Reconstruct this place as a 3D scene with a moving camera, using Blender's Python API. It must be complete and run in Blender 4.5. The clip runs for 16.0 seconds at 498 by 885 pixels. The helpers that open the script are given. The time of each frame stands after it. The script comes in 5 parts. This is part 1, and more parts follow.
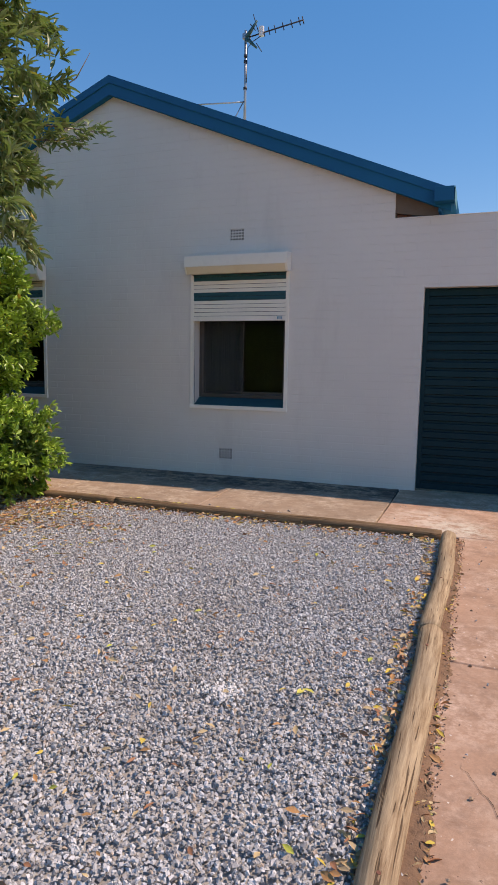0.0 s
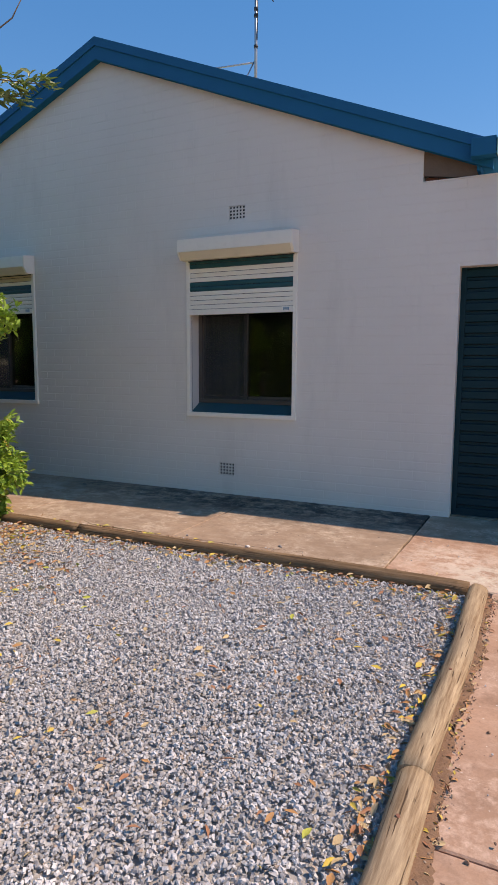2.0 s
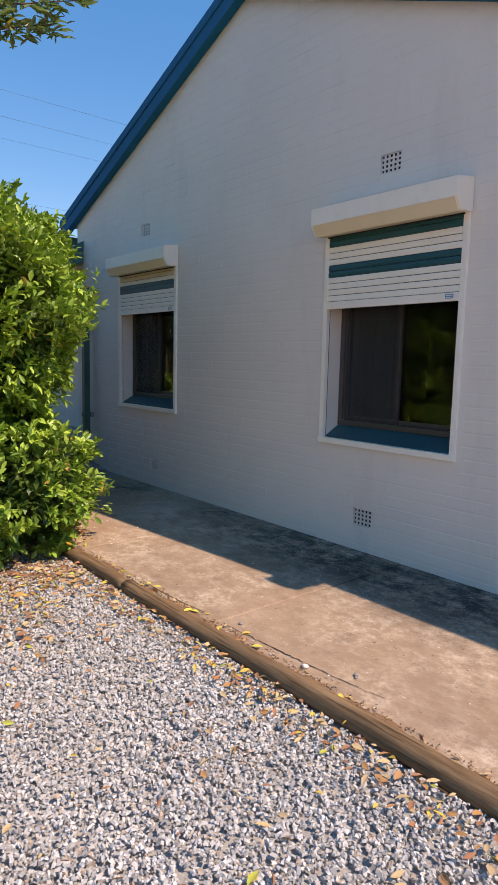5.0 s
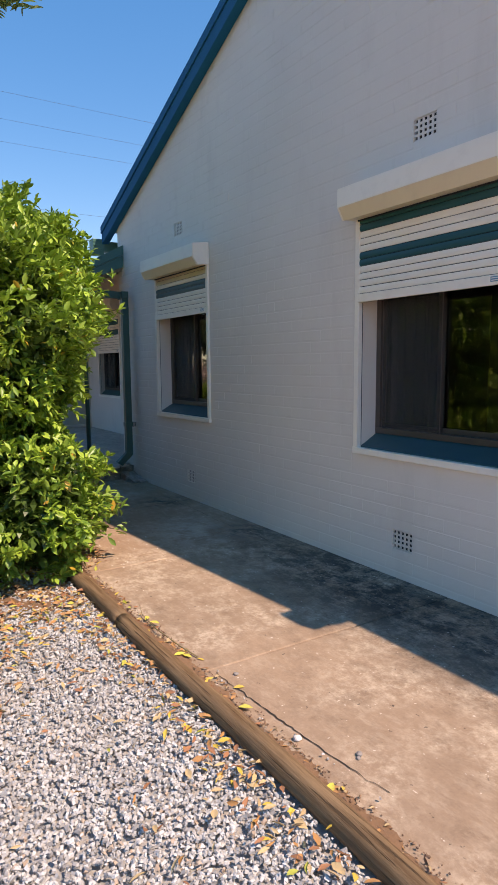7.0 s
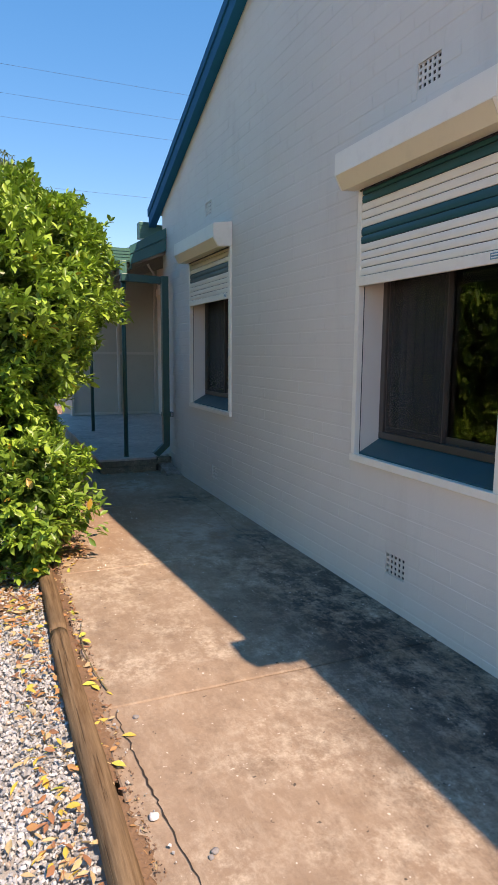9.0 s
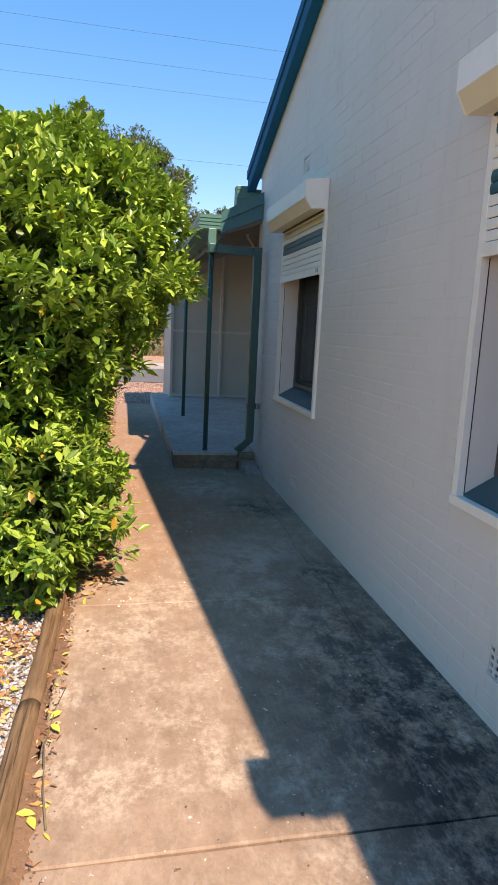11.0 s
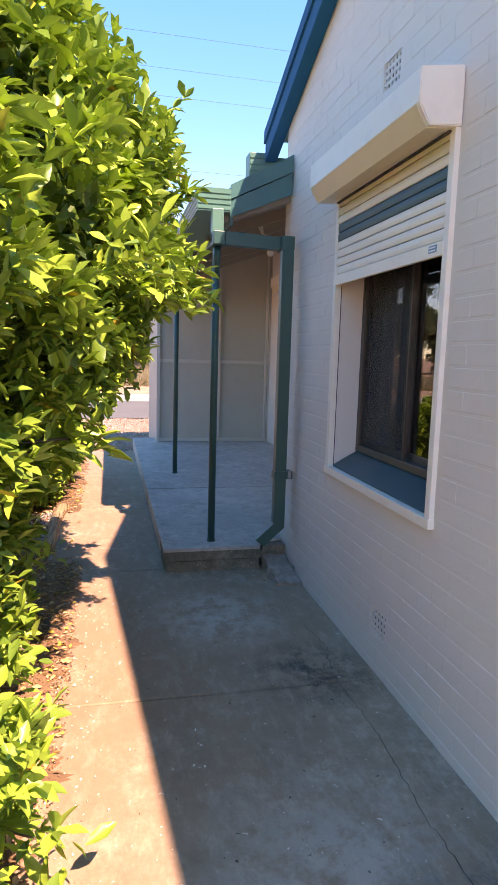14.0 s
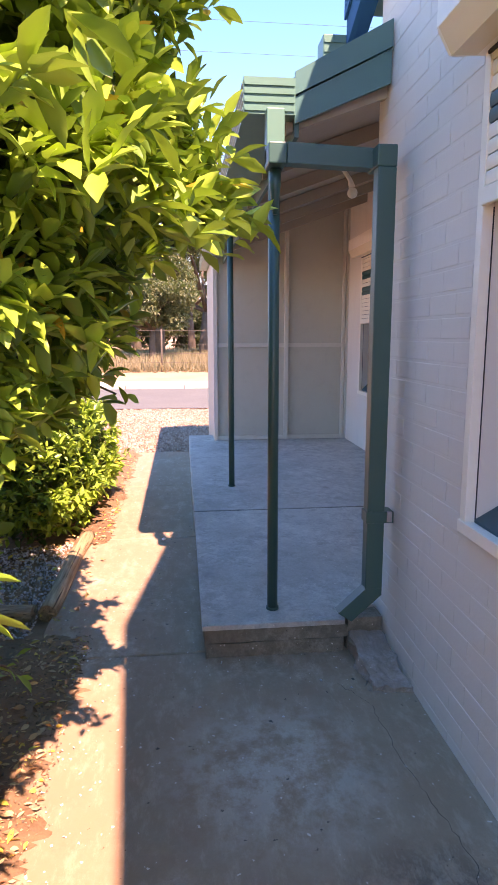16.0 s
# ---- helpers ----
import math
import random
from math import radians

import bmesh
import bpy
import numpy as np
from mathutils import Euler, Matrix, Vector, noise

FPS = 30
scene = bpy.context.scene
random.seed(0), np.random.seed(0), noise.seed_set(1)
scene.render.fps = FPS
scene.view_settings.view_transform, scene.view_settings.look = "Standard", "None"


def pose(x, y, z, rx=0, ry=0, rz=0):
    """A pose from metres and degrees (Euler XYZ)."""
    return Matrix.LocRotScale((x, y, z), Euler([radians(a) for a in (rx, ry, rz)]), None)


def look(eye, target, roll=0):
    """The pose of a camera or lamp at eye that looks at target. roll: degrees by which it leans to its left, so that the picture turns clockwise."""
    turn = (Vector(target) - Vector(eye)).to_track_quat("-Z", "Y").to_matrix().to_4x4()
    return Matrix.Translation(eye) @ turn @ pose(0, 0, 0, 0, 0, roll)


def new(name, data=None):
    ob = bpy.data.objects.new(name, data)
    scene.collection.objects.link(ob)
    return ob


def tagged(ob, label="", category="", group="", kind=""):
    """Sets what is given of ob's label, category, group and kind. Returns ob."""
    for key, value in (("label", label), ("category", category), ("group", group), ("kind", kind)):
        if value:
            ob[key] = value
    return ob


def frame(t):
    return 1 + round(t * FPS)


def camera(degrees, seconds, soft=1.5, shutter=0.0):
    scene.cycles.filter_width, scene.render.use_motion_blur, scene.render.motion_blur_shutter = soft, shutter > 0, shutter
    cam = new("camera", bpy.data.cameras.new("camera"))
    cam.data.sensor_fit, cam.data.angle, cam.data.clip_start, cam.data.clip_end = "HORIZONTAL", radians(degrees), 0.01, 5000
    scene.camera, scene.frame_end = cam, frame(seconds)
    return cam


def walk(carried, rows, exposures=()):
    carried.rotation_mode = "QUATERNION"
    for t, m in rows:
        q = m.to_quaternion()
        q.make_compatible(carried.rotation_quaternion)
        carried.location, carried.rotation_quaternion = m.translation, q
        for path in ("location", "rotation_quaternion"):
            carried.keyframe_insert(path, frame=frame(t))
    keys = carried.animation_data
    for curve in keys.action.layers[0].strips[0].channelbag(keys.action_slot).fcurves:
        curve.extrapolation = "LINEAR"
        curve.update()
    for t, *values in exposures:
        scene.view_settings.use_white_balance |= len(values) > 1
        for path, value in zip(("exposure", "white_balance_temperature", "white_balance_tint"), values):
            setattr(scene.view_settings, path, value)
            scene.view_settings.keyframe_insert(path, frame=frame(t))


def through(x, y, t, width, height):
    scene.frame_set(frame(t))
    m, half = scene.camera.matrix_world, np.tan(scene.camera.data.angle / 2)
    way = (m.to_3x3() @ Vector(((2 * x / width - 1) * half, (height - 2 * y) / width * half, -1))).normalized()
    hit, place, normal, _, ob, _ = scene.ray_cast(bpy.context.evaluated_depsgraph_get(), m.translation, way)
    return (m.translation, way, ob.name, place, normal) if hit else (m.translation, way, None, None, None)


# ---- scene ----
cam = camera(43.4, 16.0, 0.95)
PATH = [
    (0, (0.0, 0.0, 1.5), (-0.689, 1.862, 1.259), 1.0),
    (0.5, (0.07, 0.297, 1.485), (-0.597, 2.169, 1.26), -0.4),
    (1, (0.074, 0.622, 1.489), (-0.618, 2.483, 1.25), -1.6),
    (1.5, (0.154, 0.964, 1.512), (-0.675, 2.766, 1.261), 1.0),
    (2, (0.179, 1.273, 1.512), (-0.7, 3.053, 1.269), 0.3),
    (2.5, (0.174, 1.617, 1.543), (-0.645, 3.425, 1.297), -1.5),
    (3, (0.224, 1.975, 1.548), (-0.686, 3.741, 1.308), 0.7),
    (3.5, (0.233, 2.325, 1.543), (-0.694, 4.074, 1.26), 0.8),
    (4, (0.188, 2.69, 1.562), (-0.815, 4.394, 1.266), -0.7),
    (4.5, (0.174, 3.004, 1.611), (-1.157, 4.467, 1.314), 1.0),
    (6.8, (-0.002, 3.886, 1.614), (-1.689, 4.936, 1.387), 1.0),
    (7, (-0.01, 3.932, 1.612), (-1.688, 4.991, 1.365), -0.5),
    (7.5, (0.043, 4.103, 1.619), (-1.697, 5.056, 1.363), -0.2),
    (8, (0.074, 4.322, 1.603), (-1.644, 5.284, 1.255), -0.7),
    (8.5, (-0.015, 4.57, 1.63), (-1.737, 5.548, 1.353), -0.8),
    (9, (-0.051, 4.855, 1.644), (-1.878, 5.614, 1.356), 0.4),
    (9.5, (-0.1, 5.096, 1.663), (-2.019, 5.545, 1.32), 0.9),
    (10, (-0.298, 5.266, 1.673), (-2.214, 5.747, 1.358), 2.5),
    (10.2, (-0.4, 5.321, 1.678), (-2.316, 5.774, 1.327), 1.7),
    (12.3, (-1.895, 5.549, 1.731), (-3.834, 5.898, 1.385), 3.9),
    (12.5, (-2.059, 5.53, 1.714), (-3.996, 5.93, 1.417), 3.6),
    (13, (-2.453, 5.529, 1.709), (-4.38, 5.976, 1.41), 0.9),
    (13.5, (-2.834, 5.618, 1.727), (-4.774, 5.983, 1.407), 1.5),
    (14, (-3.211, 5.647, 1.722), (-5.142, 6.082, 1.442), 1.6),
    (14.5, (-3.584, 5.734, 1.704), (-5.517, 6.14, 1.39), 0.1),
    (15, (-3.931, 5.842, 1.735), (-5.876, 6.072, 1.331), 1.3),
    (15.5, (-4.306, 5.88, 1.732), (-6.254, 6.176, 1.392), 1.0),
    (16, (-4.66, 5.943, 1.717), (-6.62, 6.15, 1.379), -0.1),
]
EXPOSURES = [(0.0, 0.7, 8500, 27), (3.5, 0.92, 8600, 27), (7.0, 1.1, 8800, 28), (9.0, 1.22, 8800, 25), (12.5, 1.74, 9100, 32), (14.0, 2.25, 9700, 42), (16.0, 2.62, 10000, 52)]
walk(cam, [(t, look(eye, target, roll)) for t, eye, target, roll in PATH], EXPOSURES)

# ---- world and sun ----
SUN_WAY = Vector((-0.733, -0.255, -1.0)).normalized()
world = bpy.data.worlds.new("sky")
scene.world = world
world.use_nodes = True
wn = world.node_tree.nodes
sky = wn.new("ShaderNodeTexSky")
sky.sky_type = "NISHITA"
sky.sun_disc = False
sky.sun_elevation = math.asin(-SUN_WAY.z)
sky.sun_rotation = math.atan2(-SUN_WAY.x, -SUN_WAY.y)
sky.air_density, sky.dust_density, sky.ozone_density = 0.9, 0.0, 4.0
wn["Background"].inputs["Strength"].default_value = 0.15
even = wn.new("ShaderNodeGamma")
even.inputs["Gamma"].default_value = 0.62
vivid = wn.new("ShaderNodeHueSaturation")
vivid.inputs["Hue"].default_value = 0.505
vivid.inputs["Saturation"].default_value = 1.72
vivid.inputs["Value"].default_value = 1.35
world.node_tree.links.new(sky.outputs[0], even.inputs["Color"])
world.node_tree.links.new(even.outputs[0], vivid.inputs["Color"])
world.node_tree.links.new(vivid.outputs[0], wn["Background"].inputs["Color"])
sun = new("sun", bpy.data.lights.new("sun", "SUN"))
sun.data.energy, sun.data.angle, sun.data.color = 2.3, radians(0.53), (1.0, 0.95, 0.87)
sun.matrix_world = look((10, 6, 14), Vector((10, 6, 14)) + SUN_WAY)

FLAT = 0.19

# ---- materials ----


class Tree:
    """A small helper to write node materials."""

    def __init__(self, name):
        self.m = bpy.data.materials.new(name)
        self.m.use_nodes = True
        self.t = self.m.node_tree
        self.p = self.t.nodes["Principled BSDF"]
        self.pos = self.node("ShaderNodeNewGeometry").outputs["Position"]

    def node(self, kind, **inputs):
        n = self.t.nodes.new(kind)
        for k, v in inputs.items():
            self.put(n.inputs[k], v)
        return n

    def put(self, socket, v):
        if isinstance(v, bpy.types.NodeSocket):
            self.t.links.new(v, socket)
        elif isinstance(v, tuple) and len(v) == 3 and socket.type == "RGBA":
            socket.default_value = (*v, 1)
        else:
            socket.default_value = v

    def noise(self, scale, detail=4.0, rough=0.6, stretch=None):
        v = self.pos
        if stretch:
            mp = self.node("ShaderNodeMapping", Vector=self.pos)
            mp.inputs["Scale"].default_value = stretch
            v = mp.outputs[0]
        return self.node("ShaderNodeTexNoise", Vector=v, Scale=scale, Detail=detail, Roughness=rough).outputs["Fac"]

    def ramp(self, fac, lo, hi):
        n = self.node("ShaderNodeMapRange", Value=fac)
        n.inputs["From Min"].default_value, n.inputs["From Max"].default_value = lo, hi
        return n.outputs[0]

    def mix(self, fac, a, b):
        n = self.t.nodes.new("ShaderNodeMix")
        n.data_type = "RGBA"
        self.put(n.inputs[0], fac), self.put(n.inputs[6], a), self.put(n.inputs[7], b)
        return n.outputs[2]

    def times(self, a, b):
        n = self.t.nodes.new("ShaderNodeMath")
        n.operation = "MULTIPLY"
        self.put(n.inputs[0], a), self.put(n.inputs[1], b)
        return n.outputs[0]

    def bump(self, height, strength, distance):
        n = self.node("ShaderNodeBump", Height=height, Strength=strength, Distance=distance)
        if self.p.inputs["Normal"].links:
            self.t.links.new(self.p.inputs["Normal"].links[0].from_socket, n.inputs["Normal"])
        self.t.links.new(n.outputs[0], self.p.inputs["Normal"])

    def done(self, colour, rough, metal=0.0, spec=0.5):
        self.put(self.p.inputs["Base Color"], colour)
        self.put(self.p.inputs["Roughness"], rough)
        self.p.inputs["Metallic"].default_value = metal
        self.p.inputs["Specular IOR Level"].default_value = spec
        return self.m


def paint(name, c, rough=0.5, vary=0.12, grain=0.15, dirt=(0.2, 0.17, 0.13), dirty=0.12, dist=0.002, scale=60, metal=0.0, spec=0.5):
    """Painted or plain surface: tone drift, dirt patches, fine relief."""
    k = Tree(name)
    dark = tuple(a * (1 - vary) for a in c)
    col = k.mix(k.ramp(k.noise(1.7), 0.3, 0.7), dark, c)
    col = k.mix(k.times(k.ramp(k.noise(7.0, 8, 0.7), 0.52, 0.75), dirty), col, dirt)
    k.bump(k.noise(scale, 3), grain, dist)
    return k.done(col, k.node("ShaderNodeMapRange", Value=k.noise(4.0), **{"To Min": rough - 0.08, "To Max": rough + 0.08}).outputs[0], metal, spec)


def wall_paint(name, c):
    k = Tree(name)
    isl = k.node("ShaderNodeNewGeometry").outputs["Random Per Island"]
    obj = k.node("ShaderNodeObjectInfo").outputs["Random"]
    col = k.mix(k.ramp(k.noise(0.8, 3), 0.3, 0.7), tuple(a * 0.93 for a in c), c)
    col = k.mix(k.times(isl, 0.035), col, tuple(a * 0.8 for a in c))
    col = k.mix(k.times(obj, 0.035), col, tuple(a * 0.85 for a in c))
    streak = k.ramp(k.noise(3.0, 6, 0.65, (1, 1, 0.25)), 0.55, 0.8)
    col = k.mix(k.times(streak, 0.22), col, (0.42, 0.38, 0.33))
    k.bump(k.noise(28, 5, 0.65), 0.35, 0.004)
    k.bump(k.noise(140, 3), 0.25, 0.0012)
    return k.done(col, 0.62, 0, 0.35)


def concrete(name, c, pale, dark, moss=0.0, spots=()):
    k = Tree(name)
    col = k.mix(k.ramp(k.noise(1.3, 6, 0.6), 0.35, 0.68), tuple(a * 0.75 for a in c), c)
    patch = k.times(k.ramp(k.noise(1.9, 3), 0.42, 0.60), k.ramp(k.noise(13.0, 12, 0.80), 0.44, 0.60))
    col = k.mix(k.times(patch, 0.85), col, pale)
    col = k.mix(k.times(k.ramp(k.noise(6.0, 12, 0.78), 0.50, 0.66), 0.65), col, tuple(a * 0.50 for a in c))
    col = k.mix(k.times(k.ramp(k.noise(60.0, 5, 0.75), 0.42, 0.66), 0.35), col, tuple(a * 0.55 for a in c))
    if moss:
        sep = k.node("ShaderNodeSeparateXYZ", Vector=k.pos)
        near = k.times(k.ramp(sep.outputs["Y"], 5.9, 6.5), k.ramp(sep.outputs["X"], -5.6, -3.2))
        stain = k.ramp(k.noise(2.6, 13, 0.80), 0.40, 0.53)
        col = k.mix(k.times(k.times(stain, near), moss), col, dark)
    if moss:
        far = k.times(k.ramp(sep.outputs["X"], -3.8, -6.2), k.ramp(k.noise(1.7, 8, 0.7), 0.26, 0.48))
        col = k.mix(k.times(far, 0.82), col, (0.41, 0.25, 0.165))
    for sx, sy, sr, tone in spots:
        away = k.node("ShaderNodeVectorMath")
        away.operation = "DISTANCE"
        k.put(away.inputs[0], k.pos)
        away.inputs[1].default_value = (sx, sy, FLAT)
        blot = k.times(k.ramp(away.outputs["Value"], sr, sr * 0.25), k.ramp(k.noise(7.0, 12, 0.78), 0.42, 0.56))
        col = k.mix(k.times(blot, 0.85), col, tone)
    streak = k.times(k.ramp(k.noise(9.0, 12, 0.82, (0.7, 1.8, 1.0)), 0.50, 0.62), 0.24)
    col = k.mix(streak, col, pale)
    speck = k.ramp(k.noise(44, 2, 0.5), 0.72, 0.745)
    col = k.mix(k.times(speck, 0.9), col, (0.74, 0.66, 0.56))
    pit = k.ramp(k.noise(33, 3, 0.5), 0.71, 0.75)
    col = k.mix(k.times(pit, 0.8), col, dark)
    k.bump(k.noise(11, 10, 0.75), 0.35, 0.006)
    k.bump(k.noise(230, 4, 0.7), 0.5, 0.0015)
    return k.done(col, 0.86, 0, 0.3)


def timber(name, axis, tone, hue=(1, 1, 1)):
    k = Tree(name)
    tone = [tone * h for h in hue]
    st = (1.0, 18.0, 18.0) if axis == "x" else (18.0, 1.0, 18.0)
    g = k.noise(3.0, 9, 0.72, st)
    col = k.mix(k.ramp(g, 0.36, 0.64), tuple(a * h for a, h in zip((0.26, 0.165, 0.09), tone)), tuple(a * h for a, h in zip((0.60, 0.45, 0.28), tone)))
    col = k.mix(k.times(k.ramp(k.noise(2.3), 0.5, 0.7), 0.6), col, tuple(a * h for a, h in zip((0.42, 0.32, 0.21), tone)))
    crack = k.ramp(k.noise(1.1, 3, 0.5, (st[0] * 1.6 if axis == "x" else 85.0, st[1] * 1.6 if axis == "y" else 85.0, 85.0)), 0.335, 0.38)
    col = k.mix(crack, (0.11, 0.07, 0.04), col)
    k.bump(g, 0.7, 0.006)
    k.bump(crack, 0.8, 0.005)
    return k.done(col, 0.82, 0, 0.25)


def stones_mat(name, stops, rough=0.8):
    k = Tree(name)
    r = k.node("ShaderNodeNewGeometry").outputs["Random Per Island"]
    ramp = k.node("ShaderNodeValToRGB", Fac=r)
    ramp.color_ramp.interpolation = "CONSTANT"
    e = ramp.color_ramp.elements
    while len(e) < len(stops):
        e.new(0.5)
    for i, (p, c) in enumerate(stops):
        e[i].position, e[i].color = p, (*c, 1)
    col = k.mix(k.times(k.ramp(k.noise(160, 4, 0.7), 0.4, 0.65), 0.25), ramp.outputs[0], (0.22, 0.22, 0.225))
    col = k.mix(k.times(k.ramp(k.noise(1.1, 4), 0.45, 0.7), 0.25), col, (0.28, 0.22, 0.16))
    k.bump(k.noise(210, 4), 0.5, 0.002)
    return k.done(col, rough, 0, 0.4)


def leaf_mat(name, dark, light, yellow, through=0.18, rough=0.36):
    k = Tree(name)
    each = k.node("ShaderNodeMath")
    each.operation = "FRACT"
    k.put(each.inputs[0], k.node("ShaderNodeMath", **{}).outputs[0])
    both = each.inputs[0].links[0].from_node
    k.put(both.inputs[0], k.node("ShaderNodeNewGeometry").outputs["Random Per Island"])
    k.put(both.inputs[1], k.node("ShaderNodeObjectInfo").outputs["Random"])
    r = each.outputs[0]
    col = k.mix(r, dark, light)
    col = k.mix(k.times(k.ramp(k.noise(1.4, 3), 0.45, 0.7), 0.5), col, tuple(a * 0.7 for a in dark))
    col = k.mix(k.times(k.ramp(r, 0.991, 0.993), 0.9), col, yellow)
    k.bump(k.noise(150, 2), 0.25, 0.001)
    k.done(col, rough, 0, 0.5)
    tr = k.node("ShaderNodeBsdfTranslucent")
    k.put(tr.inputs["Color"], k.mix(0.55, col, (0.22, 0.43, 0.05)))
    mx = k.node("ShaderNodeMixShader", Fac=through)
    k.t.links.new(k.p.outputs[0], mx.inputs[1])
    k.t.links.new(tr.outputs[0], mx.inputs[2])
    k.t.links.new(mx.outputs[0], k.t.nodes["Material Output"].inputs["Surface"])
    return k.m


def ground_mat(name, a, b, c):
    k = Tree(name)
    col = k.mix(k.ramp(k.noise(0.6, 6), 0.35, 0.65), a, b)
    col = k.mix(k.times(k.ramp(k.noise(14, 8, 0.75), 0.5, 0.68), 0.7), col, c)
    k.bump(k.noise(30, 6, 0.75), 0.7, 0.02)
    return k.done(col, 0.95, 0, 0.2)


WALL = wall_paint("cream_wall_paint", (0.785, 0.74, 0.66))
CREAM = paint("cream_enamel", (0.92, 0.87, 0.75), 0.4, 0.05, 0.08, dirty=0.10)
# Yellowed slats; on the box underside this yellow stands for bounce light.
YELLOWED_BOUNCE = paint("yellowed_and_bounce_tinted_enamel", (0.80, 0.70, 0.50), 0.4, 0.08, 0.08, dirty=0.10)
TEAL = paint("teal_enamel", (0.007, 0.092, 0.108), 0.42, 0.12, 0.1, dirty=0.08)
BLUE = paint("blue_barge_paint", (0.0, 0.14, 0.275), 0.7, 0.1, 0.1, dirty=0.0, spec=0.06)
GREEN = paint("green_enamel", (0.085, 0.24, 0.185), 0.35, 0.12, 0.1, dirty=0.08)
# Darker copy of GREEN for the end boards, their shade put into the colour.
SHADEGREEN = paint("shade_darkened_green_enamel", (0.032, 0.165, 0.155), 0.4, 0.12, 0.1, dirty=0.08)
DGREEN = paint("dark_green_enamel", (0.024, 0.105, 0.088), 0.4, 0.12, 0.1, dirty=0.08)
DOORTEAL = paint("roller_door_teal", (0.003, 0.036, 0.045), 0.6, 0.15, 0.1, dirty=0.05, spec=0.15)
DARKALU = paint("dark_bronze_aluminium", (0.07, 0.06, 0.053), 0.38, 0.15, 0.08, dirty=0.12)
BATTEN = paint("cream_batten_paint", (0.62, 0.585, 0.50), 0.5, 0.06, 0.1, dirty=0.1)
SHEET = paint("cream_sheet_paint", (0.50, 0.485, 0.395), 0.55, 0.08, 0.1, dirty=0.12)
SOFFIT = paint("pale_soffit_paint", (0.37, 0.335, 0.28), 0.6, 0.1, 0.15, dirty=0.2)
REDBRICK = paint("raw_red_brick", (0.30, 0.12, 0.075), 0.85, 0.35, 0.4, dist=0.004, dirty=0.4)
TIN = paint("pale_green_roof_steel", (0.33, 0.45, 0.38), 0.45, 0.08, 0.08, dirty=0.15)
SLAB = concrete("porch_concrete", (0.55, 0.505, 0.44), (0.66, 0.62, 0.55), (0.22, 0.20, 0.17))
PATH = concrete("red_brown_concrete", (0.45, 0.32, 0.222), (0.70, 0.585, 0.45), (0.04, 0.036, 0.034), 0.95, [(-6.65, 6.25, 0.50, (0.56, 0.49, 0.40)), (-4.7, 6.34, 0.65, (0.50, 0.43, 0.35)), (-5.95, 6.62, 0.38, (0.06, 0.052, 0.046)), (-4.5, 6.72, 0.40, (0.06, 0.052, 0.046))])
DRIVE = concrete("terracotta_concrete", (0.55, 0.335, 0.22), (0.74, 0.53, 0.40), (0.10, 0.06, 0.045), 0, [(-0.40, 5.65, 0.50, (0.74, 0.62, 0.50)), (-0.1, 5.35, 0.35, (0.72, 0.68, 0.55))])
EDGE = concrete("weathered_step_concrete", (0.22, 0.175, 0.125), (0.34, 0.29, 0.22), (0.06, 0.05, 0.04))
GAP = paint("joint_dirt", (0.055, 0.042, 0.034), 0.95, 0.3, 0.5)
LOG_X = timber("treated_pine_along", "x", 0.47, (1.10, 0.97, 0.88))
LOG_Y = timber("treated_pine_across", "y", 0.92)
LOG_PALE = timber("sun_bleached_pine_along", "x", 0.95)
STONES = stones_mat("crushed_bluestone", [(0.0, (0.505, 0.508, 0.494)), (0.20, (0.623, 0.626, 0.611)), (0.38, (0.339, 0.341, 0.339)), (0.52, (0.697, 0.701, 0.685)), (0.68, (0.531, 0.511, 0.475)), (0.80, (0.734, 0.732, 0.718)), (0.90, (0.403, 0.402, 0.391)), (0.96, (0.569, 0.434, 0.326))])
PEBBLES = stones_mat("pink_pebbles", [(0.0, (0.42, 0.25, 0.18)), (0.3, (0.50, 0.33, 0.25)), (0.6, (0.34, 0.20, 0.14)), (0.85, (0.52, 0.40, 0.32))])
DEADLEAF = stones_mat("dry_fallen_leaves", [(0.0, (0.55, 0.27, 0.09)), (0.25, (0.66, 0.48, 0.24)), (0.52, (0.42, 0.18, 0.08)), (0.74, (0.72, 0.52, 0.07)), (0.86, (0.55, 0.40, 0.22)), (0.95, (0.50, 0.52, 0.07))], 0.7)
HEDGE = leaf_mat("hedge_leaf", (0.12, 0.245, 0.038), (0.49, 0.70, 0.10), (0.55, 0.30, 0.04))
# Darker copy of HEDGE; shade inside the hedge is put into its colour.
INNERLEAF = leaf_mat("shade_darkened_inner_leaf", (0.04, 0.085, 0.018), (0.13, 0.23, 0.04), (0.30, 0.22, 0.04), 0.15)
SHRUB = leaf_mat("oleander_leaf", (0.12, 0.185, 0.065), (0.36, 0.41, 0.19), (0.60, 0.40, 0.08), 0.3)
DARKLEAF = leaf_mat("dark_shrub_leaf", (0.03, 0.06, 0.015), (0.22, 0.30, 0.05), (0.2, 0.2, 0.04), 0.2)
GUM = leaf_mat("gum_leaf", (0.09, 0.115, 0.06), (0.20, 0.21, 0.10), (0.30, 0.22, 0.10), 0.25, 0.5)
BARK = paint("grey_brown_bark", (0.20, 0.15, 0.11), 0.9, 0.4, 0.6, dist=0.01, scale=30)
GUMBARK = paint("gum_bark", (0.17, 0.13, 0.10), 0.85, 0.5, 0.5, dist=0.02, scale=9)
